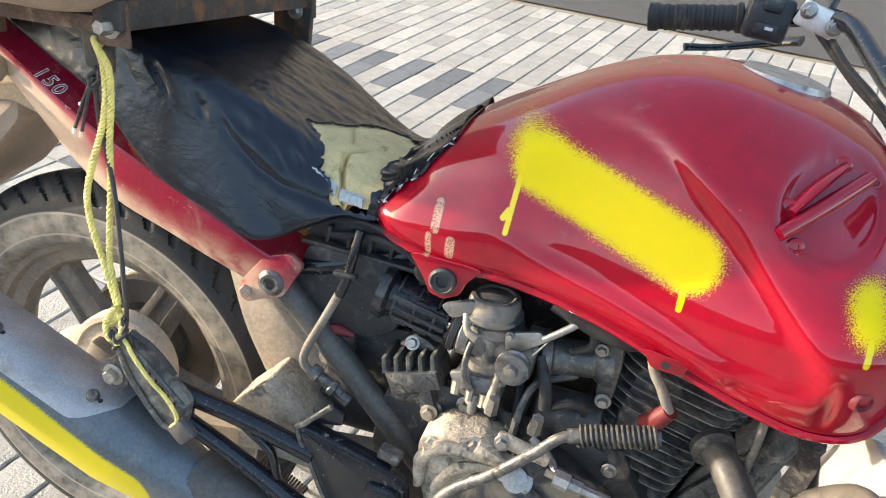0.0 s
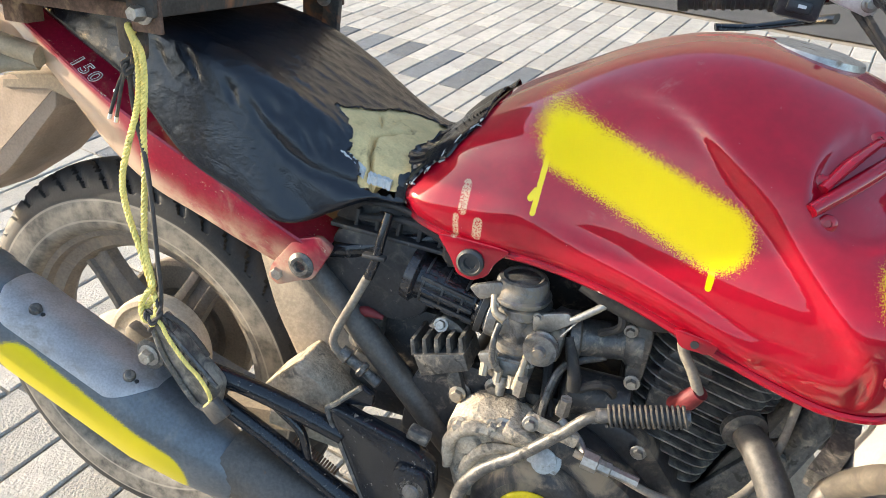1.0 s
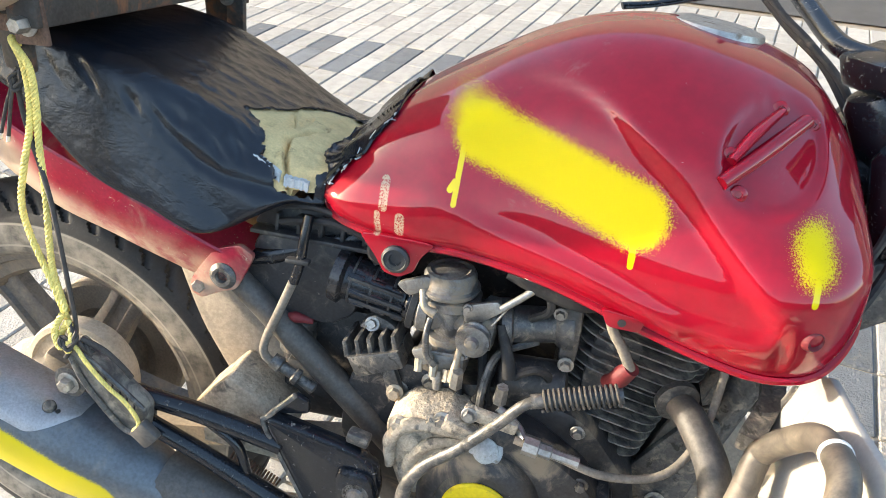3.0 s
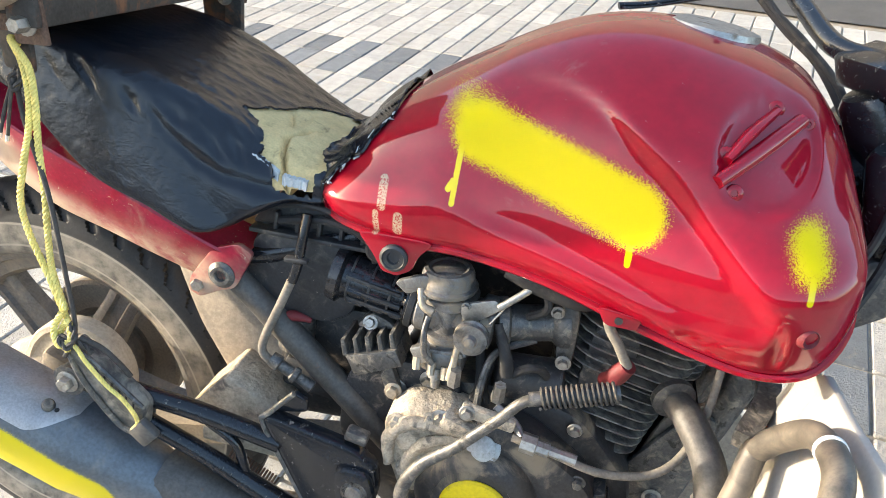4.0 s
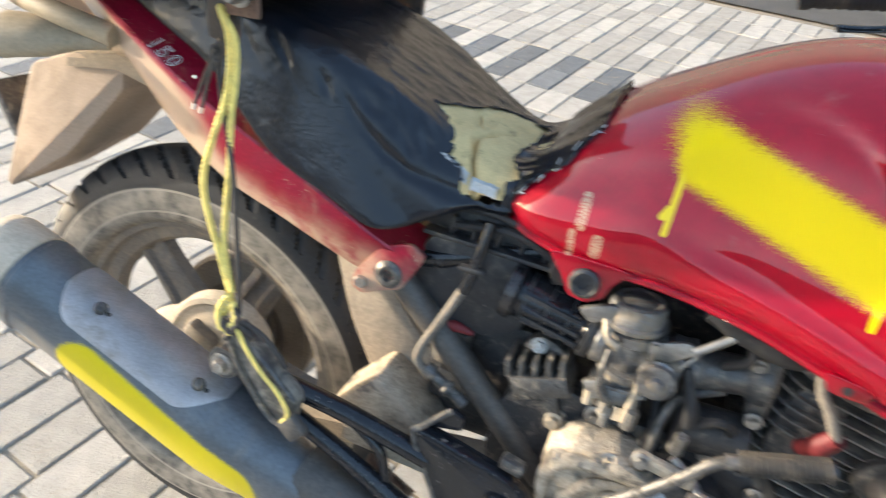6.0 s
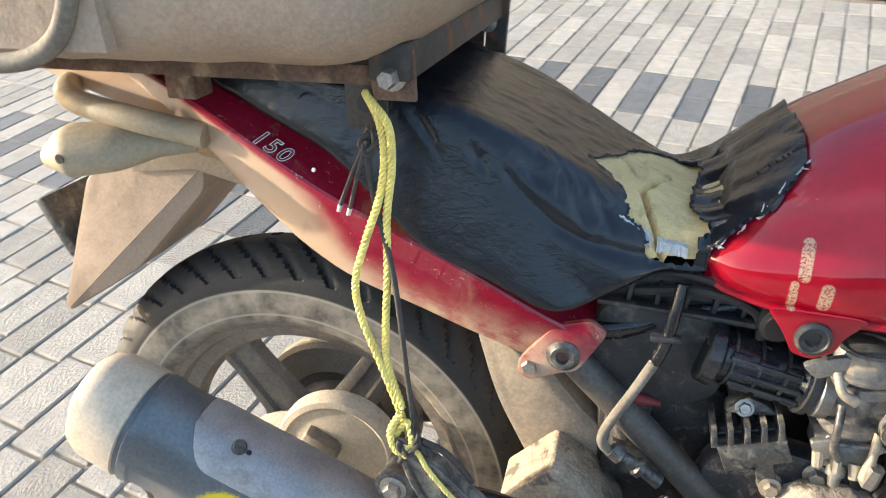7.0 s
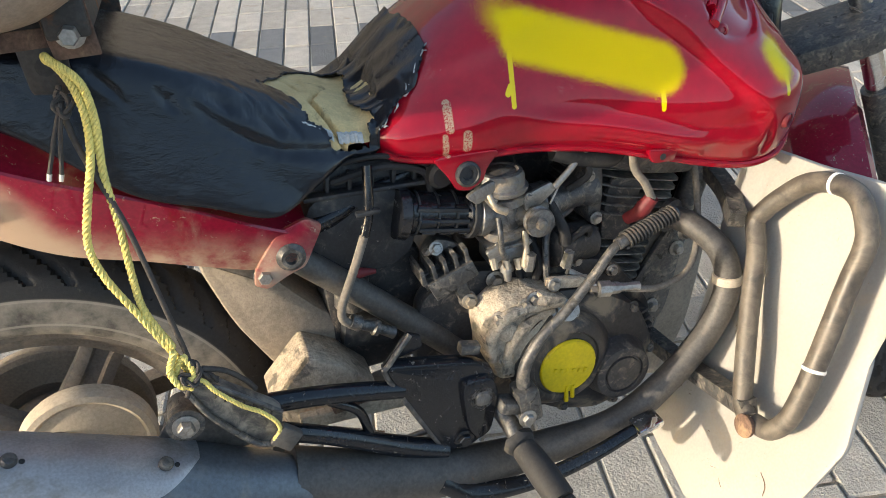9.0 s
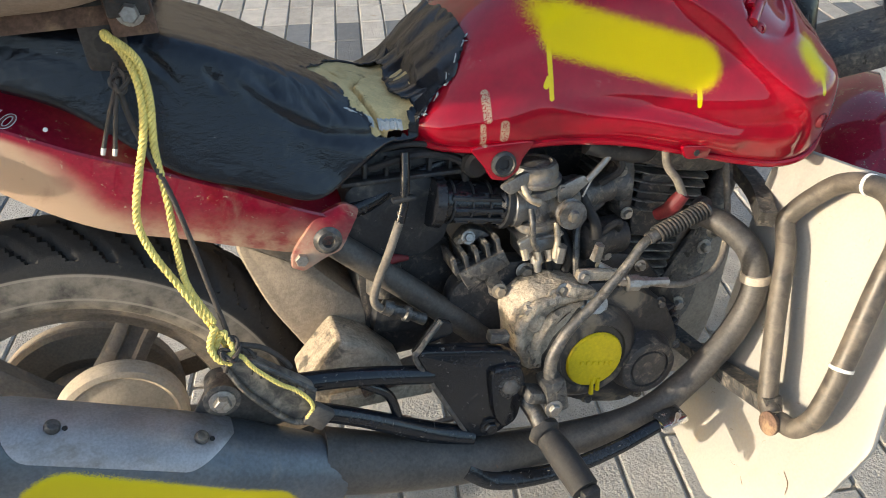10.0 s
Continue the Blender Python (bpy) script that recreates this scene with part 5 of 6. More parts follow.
# ---- tank fittings ----
part("tank_bolt", lathe(P(0.547, -0.156, 0.668), (0, -1, 0), [(0, 0.015), (0.004, 0.015), (0.006, 0.012), (0.004, 0.011), (0.004, 0.007), (0.001, 0.006), (0.001, 0)], 26), "black_plastic", tank, "black tank bolt in a rubber washer")
part("bolt_tab", slab(rounded([(0.505, 0.694), (0.590, 0.690), (0.572, 0.670), (0.566, 0.655), (0.550, 0.646), (0.533, 0.650), (0.524, 0.668)], 4, 0.25), -0.156, -0.149, 0.0015), "red", tank)
part("tank_tab", slab(rounded([(0.756, 0.668), (0.800, 0.660), (0.795, 0.646), (0.765, 0.648)], 3, 0.25), -0.196, -0.190, 0.0015), "red", tank)
part("tab_hole", lathe(P(0.778, -0.1965, 0.655), (0, -1, 0), [(0, 0.004), (0.0006, 0.004), (0.0006, 0.0)], 12), "rubber", tank)
part("front_stud", lathe(P(0.928, -0.203, 0.677), P(0.45, -0.9, 0.0), [(0, 0.021), (0.004, 0.019), (0.006, 0.012), (0.018, 0.010), (0.020, 0.008), (0.016, 0.006), (0.016, 0.0)], 22), "cap_red", tank, "dull red hollow stud on a dusty boss")


def lip(side):
    rows = table([(r[0], r[2], r[3]) for r in TANK], 60)
    return tube([P(x, side * (y + 0.002), z - 0.002) for x, z, y in rows], 0.0045, 8, 90)


part("tank_seam", lip(-1), "red", tank)
part("tank_seam", lip(1), "red", tank)
part("filler_cap", lathe(P(0.835, 0.01, 0.892), (0.16, 0, 1), [(0, 0.045), (0.004, 0.050), (0.010, 0.048), (0.013, 0.035), (0.014, 0.0)], 36), "steel", tank, "grey fuel filler cap")


def on_tank(x, z, out=0.0):
    """The place on the tank's right flank at x and z."""
    best = min((v.co for v in tank.data.vertices if v.co.y < -0.04), key=lambda c: (c.x - x) ** 2 + (c.z - z) ** 2)
    return P(x, best.y - out, z)


emb = part("emblem_mount", tube([on_tank(0.840, 0.797, 0.003), on_tank(0.875, 0.818, 0.003), on_tank(0.912, 0.840, 0.003)], [0.0062, 0.0078, 0.0078, 0.0070], 12, 9), "red", tank, "bare emblem bracket painted red")
part("clip_plate", tube([on_tank(0.846, 0.812, 0.002), on_tank(0.866, 0.832, 0.003), on_tank(0.888, 0.846, 0.002)], [0.007, 0.009, 0.007], 10, flat=0.6), "red", emb)
for x, z, r in ((0.856, 0.787, 0.008), (0.846, 0.815, 0.008), (0.888, 0.848, 0.008), (0.918, 0.836, 0.007)):
    part("clip", lathe(on_tank(x, z, -0.002), (0, -1, 0.2), [(0, r), (0.004, r * 0.95), (0.0055, r * 0.7), (0.0055, r * 0.4), (0.004, r * 0.35), (0.004, 0)], 14), "red", emb)

# ---- tail ----
fender = part("rear_mudguard", skin([[P(x, y, z) for y, z in ((-0.075, zz), (-0.070, zz + 0.018), (0.070, zz + 0.018), (0.075, zz), (0.068, zz + 0.002), (0.062, zz + 0.012), (-0.062, zz + 0.012), (-0.068, zz + 0.002))] for x, zz in ((0.16, 0.66), (0.05, 0.71), (-0.08, 0.742), (-0.16, 0.732))]), "hugger", bike, "dusty rear mudguard")
part("mud_flap", slab(rounded([(-0.07, 0.745), (-0.150, 0.752), (-0.226, 0.724), (-0.304, 0.540), (-0.296, 0.532), (-0.180, 0.606), (-0.075, 0.715)], 3, 0.1), -0.072, 0.072, 0.004), "bag", fender, "brown dust-caked mud flap")
part("plate_holder", box((-0.290, 0.0, 0.648), (0.012, 0.14, 0.080), (0, -25, 0), 0.003), "dusty_metal", fender, "dusty licence plate holder")
part("tail_cowl", skin([[P(x, s * y, z) for s, y, z in ((-1, yy, zb), (-1, yy + 0.008, (zb + zt) / 2), (-1, yy * 0.8, zt), (1, yy * 0.8, zt), (1, yy + 0.008, (zb + zt) / 2), (1, yy, zb))] for x, yy, zb, zt in ((0.0, 0.10, 0.78, 0.87), (-0.10, 0.09, 0.80, 0.89), (-0.20, 0.075, 0.825, 0.90), (-0.26, 0.06, 0.84, 0.895))]), "tail", bike, "red tail cowl")
ind = part("indicator", tube([P(-0.045, -0.115, 0.790), P(-0.080, -0.130, 0.788), P(-0.115, -0.142, 0.785), P(-0.165, -0.150, 0.780), P(-0.196, -0.153, 0.772)], [0.014, 0.016, 0.026, 0.030, 0.012], 18, flat=0.75), "lens_orange", bike, "dusty turn indicator on a short stalk")
part("indicator_screw", lathe(P(-0.160, -0.176, 0.779), (0, -1, 0), [(0, 0.005), (0.001, 0.005), (0.001, 0)], 10), "rubber", ind)
part("grab_rail", tube([P(-0.02, -0.135, 0.80), P(-0.10, -0.14, 0.815), P(-0.18, -0.12, 0.825), P(-0.22, -0.06, 0.83), P(-0.22, 0.06, 0.83), P(-0.18, 0.12, 0.825), P(-0.02, 0.135, 0.80)], 0.013, 12), "lens_orange", bike, "dusty grab rail")


def lettering(text, at, size, material, parent, name, grow=0.0):
    cu = bpy.data.curves.new("tmp", "FONT")
    cu.body, cu.size, cu.extrude, cu.align_x = text, size, 0.0006, "CENTER"
    cu.offset, cu.shear, cu.space_character = grow, 0.35, 1.25
    tmp = bpy.data.objects.new("tmp", cu)
    me = bpy.data.meshes.new_from_object(tmp)
    bpy.data.objects.remove(tmp)
    me.materials.append(M[material])
    ob = new(name, me)
    ob.parent = parent
    ob.matrix_basis = at
    return ob


NUM = pose(0.0535, -0.1425, 0.799, 60, 33, 0) @ pose(0, -0.008, 0)
lettering("150", NUM, 0.022, "print", side_panel, "number_outline", 0.0006)
lettering("150", NUM @ pose(0, 0, 0.0006), 0.022, "cap_red", side_panel, "number_print", -0.0001)
part("chip_mark", lathe(P(0.096, -0.1455, 0.778), (0, -1, 0.3), [(0, 0.0022), (0.0006, 0.002), (0.0007, 0)], 10), "print", side_panel)

# ---- carrier ----
rack = part("carrier", tube([P(-0.32, -0.19, 0.880), P(0.20, -0.19, 0.880)], 0.011, 4), "rust", bike, "rusty iron luggage carrier")
part("carrier_rail", tube([P(-0.32, 0.19, 0.880), P(0.20, 0.19, 0.880)], 0.011, 4), "rust", rack)
for x in (-0.28, -0.08):
    part("carrier_bar", box((x, 0, 0.882), (0.03, 0.38, 0.006), (0, 0, 0), 0.001), "rack", rack)
part("front_bar", box((0.196, 0.0, 0.893), (0.034, 0.42, 0.030), (0, 0, 0), 0.003), "rack", rack, "dark iron cross bar")
part("under_plank", box((-0.05, 0.0, 0.897), (0.50, 0.36, 0.012), (0, 0, 0), 0.003), "rust", rack)
for s in (-1, 1):
    hang = part("hanger_plate", slab(rounded([(0.152, 0.892), (0.190, 0.892), (0.187, 0.832), (0.154, 0.836)], 3, 0.12), s * 0.196, s * 0.190, 0.001), "rack", rack, "dark iron strap with a hole")
    part("strap_hole", lathe(P(0.170, s * 0.1965, 0.857), (0, s, 0), [(0, 0.0075), (0.0006, 0.0075), (0.0006, 0.0)], 14), "rubber", hang)
    part("angle_iron", slab(rounded([(0.176, 0.905), (0.214, 0.905), (0.216, 0.862), (0.180, 0.862)], 2, 0.05), s * 0.204, s * 0.199, 0.001), "rust", rack, "rusty angle iron")
    part("carrier_bolt", bolt((0.197, s * 0.206, 0.882), (0, s, 0), 0.008, 0.016), "steel", rack)
part("carrier_post", box((0.205, 0.185, 0.850), (0.026, 0.012, 0.13), (0, 4, 0), 0.002), "rack", rack, "black iron post on the far side")
part("post_bolt", bolt((0.195, 0.178, 0.872), (0, -1, 0), 0.008, 0.008), "steel", rack)
for x in (-0.30, -0.02):
    part("carrier_leg", box((x, -0.150, 0.868), (0.03, 0.03, 0.05), (0, 0, 0), 0.002), "rust", rack)


# ---- saddle bag on the carrier ----
def bag_mesh():
    rows = [(-0.40, 0.91, 1.18, 0.20), (-0.36, 0.892, 1.21, 0.255), (-0.20, 0.886, 1.22, 0.272), (0.0, 0.886, 1.22, 0.275), (0.13, 0.888, 1.21, 0.270), (0.185, 0.895, 1.19, 0.262), (0.235, 0.925, 1.16, 0.245), (0.262, 0.960, 1.12, 0.215)]
    rings = []
    for x, z0, z1, y in table(rows, 60):
        pts = rounded([(-y, z0), (y, z0), (y, z1), (-y, z1)], 8, 0.16)
        ring = []
        for yy, zz in pts:
            v = P(x, yy, zz)
            v += noise.noise_vector(v * 7) * 0.010 * min(1.0, (zz - 0.884) * 12) + Vector((0, 0, 0.004 * noise.noise(v * 18)))
            v.z = max(v.z, 0.905 if abs(yy) < 0.185 and zz < 0.93 else 0.884)
            ring.append(v)
        rings.append(ring)
    return skin(rings)


luggage = thing("luggage_bag", "dusty brown tarpaulin bag tied on the carrier", "bag")
part("bag_body", bag_mesh(), "bag", luggage)
part("bag_flap", skin([[P(x, -0.281 - 0.010 * math.sin((z - 0.89) * 9) + 0.002 * math.sin(x * 40), z) for z in (0.905, 0.93, 0.97, 1.05, 1.15)] + [P(x, -0.270, z) for z in (1.15, 1.05, 0.97, 0.93, 0.905)] for x in (-0.38, -0.25, -0.12, -0.015, 0.0, 0.004)]), "bag", luggage, "brown side pocket")
part("piping", tube([P(-0.005, -0.288, 1.15), P(-0.006, -0.290, 1.00), P(-0.018, -0.288, 0.935), P(-0.06, -0.284, 0.900), P(-0.14, -0.282, 0.893), P(-0.36, -0.275, 0.893)], 0.008, 10), "hose", luggage, "pale worn piping")


# ---- ropes ----
def rope_mesh(pts, r, pitch, strands=3, n=None):
    """Strands twisted round one another."""
    length = sum((Vector(a) - Vector(b)).length for a, b in zip(pts, pts[1:]))
    n = n or int(length / pitch * 9)
    line = curve_through(pts, n + 1)
    bm = bmesh.new()
    for s in range(strands):
        out, side = [], None
        for k, q in enumerate(line):
            d = (line[min(k + 1, n)] - line[max(k - 1, 0)]).normalized()
            side = d.orthogonal().normalized() if side is None else (side - d * side.dot(d)).normalized()
            u = d.cross(side)
            a = 2 * math.pi * (k / 9 + s / strands)
            out.append(q + (side * math.cos(a) + u * math.sin(a)) * r * 0.52)
        tube(out, r * 0.58, 6, smooth=False, bm=bm)
    return bm


yrope = thing("yellow_rope", "yellow twisted nylon rope hanging from the carrier strap", "rope")
part("loop", rope_mesh([(0.172, -0.190, 0.857), (0.174, -0.203, 0.866), (0.186, -0.208, 0.845), (0.190, -0.212, 0.815), (0.184, -0.214, 0.780), (0.172, -0.216, 0.745), (0.161, -0.218, 0.705), (0.166, -0.222, 0.672), (0.184, -0.228, 0.630), (0.204, -0.236, 0.585), (0.214, -0.240, 0.560)], 0.0035, 0.013), "rope", yrope)
part("loop", rope_mesh([(0.171, -0.188, 0.859), (0.180, -0.206, 0.860), (0.194, -0.210, 0.842), (0.196, -0.212, 0.810), (0.190, -0.212, 0.765), (0.190, -0.216, 0.715), (0.188, -0.221, 0.665), (0.190, -0.226, 0.630), (0.206, -0.236, 0.590)], 0.0035, 0.013), "rope", yrope)
part("knot", rope_mesh([(0.206, -0.243, 0.590), (0.198, -0.249, 0.572), (0.206, -0.254, 0.556), (0.218, -0.250, 0.565), (0.212, -0.244, 0.582), (0.200, -0.246, 0.560), (0.214, -0.252, 0.550)], 0.0035, 0.013), "rope", yrope, "knotted yellow rope")
part("tail_end", rope_mesh([(0.212, -0.250, 0.560), (0.224, -0.252, 0.556), (0.232, -0.252, 0.541), (0.243, -0.252, 0.526), (0.256, -0.252, 0.511), (0.270, -0.252, 0.499), (0.282, -0.252, 0.482), (0.284, -0.251, 0.468), (0.276, -0.251, 0.458)], 0.0024, 0.011), "rope", yrope, "thin end of the rope wound round the footrest")
bcord = thing("black_cord", "dark elastic cord tied from strap to footrest", "cord")
part("strand", tube([(0.176, -0.200, 0.842), (0.174, -0.206, 0.822), (0.178, -0.210, 0.785), (0.196, -0.218, 0.715), (0.209, -0.230, 0.625), (0.216, -0.238, 0.575), (0.214, -0.246, 0.555), (0.206, -0.250, 0.540)], 0.0026, 10), "cord", bcord)
part("knot", rope_mesh([(0.176, -0.203, 0.838), (0.170, -0.209, 0.828), (0.176, -0.213, 0.820), (0.182, -0.208, 0.830), (0.174, -0.204, 0.836)], 0.0036, 0.02, 2), "cord", bcord)
for e in ((0.150, -0.214, 0.774), (0.159, -0.215, 0.772)):
    part("loose_end", tube([(0.175, -0.210, 0.830), (0.168 + (e[0] - 0.16) * 0.5, -0.213, 0.805), e], 0.0019, 8), "cord", bcord)
    part("frayed_tip", tube([e, (e[0] - 0.002, e[1], e[2] - 0.006)], [0.0022, 0.0019], 8), "white_plate", bcord)
part("lower_knot", rope_mesh([(0.214, -0.244, 0.580), (0.224, -0.250, 0.570), (0.216, -0.256, 0.556), (0.206, -0.252, 0.566), (0.226, -0.248, 0.560), (0.238, -0.246, 0.548)], 0.0034, 0.02, 2), "cord", bcord)
part("loose_tail", tube([(0.226, -0.245, 0.565), (0.246, -0.240, 0.552), (0.262, -0.236, 0.532), (0.270, -0.232, 0.515)], 0.003, 8), "cord", bcord)

# ---- crash guard and leg shield ----
def guard_at(y, z, off=0.0):
    """The guard's hoop lies in a plane that sweeps back towards its foot."""
    return P(0.948 - 0.38 * (0.61 - z) + off, y, z)


HOOP = [(-0.319, 0.333), (-0.302, 0.350), (-0.259, 0.436), (-0.229, 0.506), (-0.207, 0.538), (-0.211, 0.554), (-0.226, 0.577), (-0.254, 0.606), (-0.290, 0.618), (-0.323, 0.615), (-0.348, 0.592), (-0.358, 0.570), (-0.361, 0.526), (-0.371, 0.430), (-0.373, 0.386), (-0.370, 0.359), (-0.356, 0.338), (-0.334, 0.333)]
guard = part("crash_guard", tube([guard_at(y, z) for y, z in HOOP], 0.0125, 16, 120), "guard", bike, "dusty black tube crash guard with white ties")
y, z = HOOP[-1]
part("guard_cap", lathe(guard_at(y, z, -0.010), P(-1, 0, 0.2), [(0, 0.0125), (0.004, 0.0150), (0.008, 0.0150), (0.010, 0.011), (0.008, 0.0)], 20), "rust", guard, "rusty tube end")
part("guard_stay", tube([guard_at(-0.178, 0.530), P(0.945, -0.12, 0.545), P(0.955, -0.06, 0.56)], 0.016, 4), "dusty_metal", guard)
y, z = HOOP[0]
part("guard_stay", tube([guard_at(y, z + 0.01), P(0.865, -0.15, 0.30), P(0.86, -0.08, 0.30)], 0.016, 4), "dusty_metal", guard)
for c, d in ((guard_at(*HOOP[8]), (0, -1, 0.15)), (guard_at(*HOOP[13]), (0.37, 0.2, 1))):
    part("cable_tie", lathe(Vector(c) - Vector(d).normalized() * 0.002, d, [(0, 0.012), (0.0003, 0.0136), (0.0042, 0.0136), (0.0045, 0.012)], 22), "tie", guard, "white plastic tie")


def board_x(y, z):
    """The shield stands across the machine and sweeps back towards its foot."""
    return 0.985 - 0.38 * (0.60 - z) + 0.012 * math.sin(z * 11 + y * 9)


def board():
    out = rounded(BOARD, 5, 0.12)
    bm = slab(out, -0.004, 0.004, 0.001)
    bmesh.ops.triangulate(bm, faces=[f for f in bm.faces if len(f.verts) > 4])
    bmesh.ops.subdivide_edges(bm, edges=[e for e in bm.edges if e.calc_length() > 0.04], cuts=3, use_grid_fill=True)
    for v in bm.verts:
        y, t, z = v.co.x, v.co.y, v.co.z
        v.co = Vector((board_x(y, z) + t + 0.004 * noise.noise(v.co * 12), y, z))
    return bm


BOARD = [(-0.124, 0.583), (-0.164, 0.613), (-0.241, 0.617), (-0.36, 0.628), (-0.4, 0.6), (-0.4, 0.55), (-0.376, 0.453), (-0.396, 0.443), (-0.429, 0.349), (-0.416, 0.274), (-0.278, 0.156), (-0.138, 0.178), (-0.179, 0.288), (-0.202, 0.36), (-0.132, 0.494)]
shield_board = part("leg_shield", board(), "white_board", bike, "white plastic leg shield, scuffed and torn at its edge")
rnd = random.Random(21)
for k in range(26):
    y, z = -0.185 + rnd.gauss(0, 0.010), 0.262 + rnd.gauss(0, 0.012)
    r = rnd.uniform(0.0008, 0.0028)
    part("rust_spot", lathe(P(board_x(y, z) - 0.0045, y, z), (-1, 0, -0.38), [(0, r), (0.0008, r * 0.9), (0.001, 0)], 7), "rust", shield_board)
for pts in (((-0.215, 0.300), (-0.219, 0.285), (-0.214, 0.268), (-0.220, 0.252)), ((-0.262, 0.225), (-0.280, 0.216), (-0.292, 0.219), (-0.312, 0.208)), ((-0.352, 0.262), (-0.366, 0.255), (-0.371, 0.243)), ((-0.236, 0.238), (-0.250, 0.246), (-0.262, 0.243))):
    part("crack", tube([P(board_x(*p) - 0.0046, *p) for p in pts], [0.0004, 0.0007, 0.0004], 5), "rust", shield_board)

# ---- front end, turned hard to the left ----
SAX = Vector((-0.44, 0, 0.898)).normalized()
SP = P(1.10, 0, 0.80)
STEER = Matrix.Translation(SP) @ Matrix.Rotation(radians(50), 4, SAX) @ Matrix.Translation(-SP)
front = new("front_end")
front.parent = bike
front["label"] = "front fork and wheel turned to the left"
front.matrix_basis = STEER
for s in (-1, 1):
    o = P(0.040, s * 0.092, 0)
    part("fork_tube", tube([SP + o + SAX * 0.06, SP + o - SAX * 0.30], 0.0165, 20), "chrome", front, "worn chrome fork tube")
    part("fork_slider", tube([SP + o - SAX * 0.24, SP + o - SAX * 0.56], [0.024, 0.023], 20), "dusty_metal", front)
part("top_yoke", slab(rounded([(-0.045, -0.125), (0.07, -0.125), (0.075, 0.125), (-0.045, 0.125)], 5, 0.3), -0.012, 0.012, 0.004, Matrix.Translation(SP + SAX * 0.045) @ Matrix.Rotation(radians(-26), 4, "Y") @ Matrix.Rotation(radians(90), 4, "X")), "black", front, "black top yoke")
part("lower_yoke", slab(rounded([(-0.045, -0.125), (0.07, -0.125), (0.075, 0.125), (-0.045, 0.125)], 5, 0.3), -0.020, 0.020, 0.006, Matrix.Translation(SP - SAX * 0.13) @ Matrix.Rotation(radians(-26), 4, "Y") @ Matrix.Rotation(radians(90), 4, "X")), "dusty_metal", front, "dusty lower yoke")
part("yoke_nut", lathe(SP + SAX * 0.055, SAX, [(0, 0.020), (0.012, 0.020), (0.018, 0.014), (0.02, 0)], 6), "chrome", front)
FA = P(1.385, 0, 0.300)
part("tyre", tyre(FA, 0.298, 0.092, 0.222, 160, 16), "tyre_front", front, "black front tyre")
part("rim", rim(FA, 0.222, 0.028), "rim", front)
for k in range(5):
    part("spoke", spoke(FA, radians(40) + 2 * math.pi * k / 5, 0.045, 0.205, -0.012, -0.006, 0.022, 0.014), "rim", front)
part("front_hub", lathe(FA - P(0, 0.05, 0), (0, 1, 0), [(0, 0.03), (0.002, 0.07), (0.09, 0.07), (0.1, 0.03)], 32), "rim", front)


def front_fender():
    rings = []
    for k in range(33):
        a = radians(25 + 150 * k / 32)
        ring = []
        for y, dr in ((-0.066, -0.030), (-0.060, -0.004), (-0.035, 0.010), (0.035, 0.010), (0.060, -0.004), (0.066, -0.030), (0.062, -0.030), (0.056, -0.008), (0.033, 0.006), (-0.033, 0.006), (-0.056, -0.008), (-0.062, -0.030)):
            r = 0.314 + dr
            ring.append(FA + P(math.cos(a) * r, y, math.sin(a) * r))
        rings.append(ring)
    return skin(rings)


part("front_mudguard", front_fender(), "tail", front, "dusty dark red front mudguard")

bars = part("handlebar", tube([P(1.02, -0.16, 0.905), P(1.015, -0.06, 0.885), P(1.0, 0.01, 0.880), P(0.968, 0.055, 0.885), P(0.945, 0.13, 0.915), P(0.925, 0.205, 0.945), P(0.900, 0.255, 0.950), P(0.860, 0.268, 0.942), P(0.79, 0.272, 0.934)], 0.0115, 16), "black", bike, "scratched black handlebar")
part("grip", lathe(P(0.806, 0.272, 0.935), P(-0.12, 0.003, -0.014), [(0, 0.014), (0.002, 0.020), (0.008, 0.020), (0.010, 0.0165), (0.108, 0.0165), (0.110, 0.019), (0.122, 0.019), (0.124, 0.010)], 26), "rubber", bars, "black ribbed rubber grip")
for k in range(8):
    part("grip_rib", lathe(P(0.792 - k * 0.0115, 0.2724, 0.9333 - k * 0.00135), P(-0.12, 0.003, -0.014), [(0, 0.016), (0.001, 0.0178), (0.005, 0.0178), (0.006, 0.016)], 22), "rubber", bars)
sw = part("switch_box", box((0.834, 0.262, 0.940), (0.056, 0.044, 0.058), (0, 7, 0), 0.008), "black_plastic", bars, "black handlebar switch box")
part("horn_button", box((0.833, 0.2375, 0.927), (0.030, 0.008, 0.015), (0, 7, 0), 0.003), "black_plastic", sw)
part("horn_symbol", box((0.836, 0.2328, 0.928), (0.010, 0.001, 0.004), (0, 7, 0), 0.0), "print", sw, smooth=False)
part("beam_button", box((0.836, 0.2375, 0.956), (0.024, 0.010, 0.016), (0, 7, 0), 0.004), "black_plastic", sw)
part("lever_plate", box((0.893, 0.235, 0.946), (0.058, 0.006, 0.032), (0, 18, -10), 0.004), "white_plate", bars, "bare zinc bracket plate with two bolts")
for c in ((0.876, 0.230, 0.956), (0.909, 0.226, 0.940)):
    part("plate_bolt", bolt(c, (0.1, -1, 0), 0.007, 0.007), "steel", bars)
part("clutch_lever", tube([P(0.885, 0.28, 0.915), P(0.85, 0.31, 0.905), P(0.79, 0.315, 0.890), P(0.74, 0.30, 0.885)], [0.009, 0.008, 0.006, 0.007], 10, flat=0.6), "black", bars, "black clutch lever")
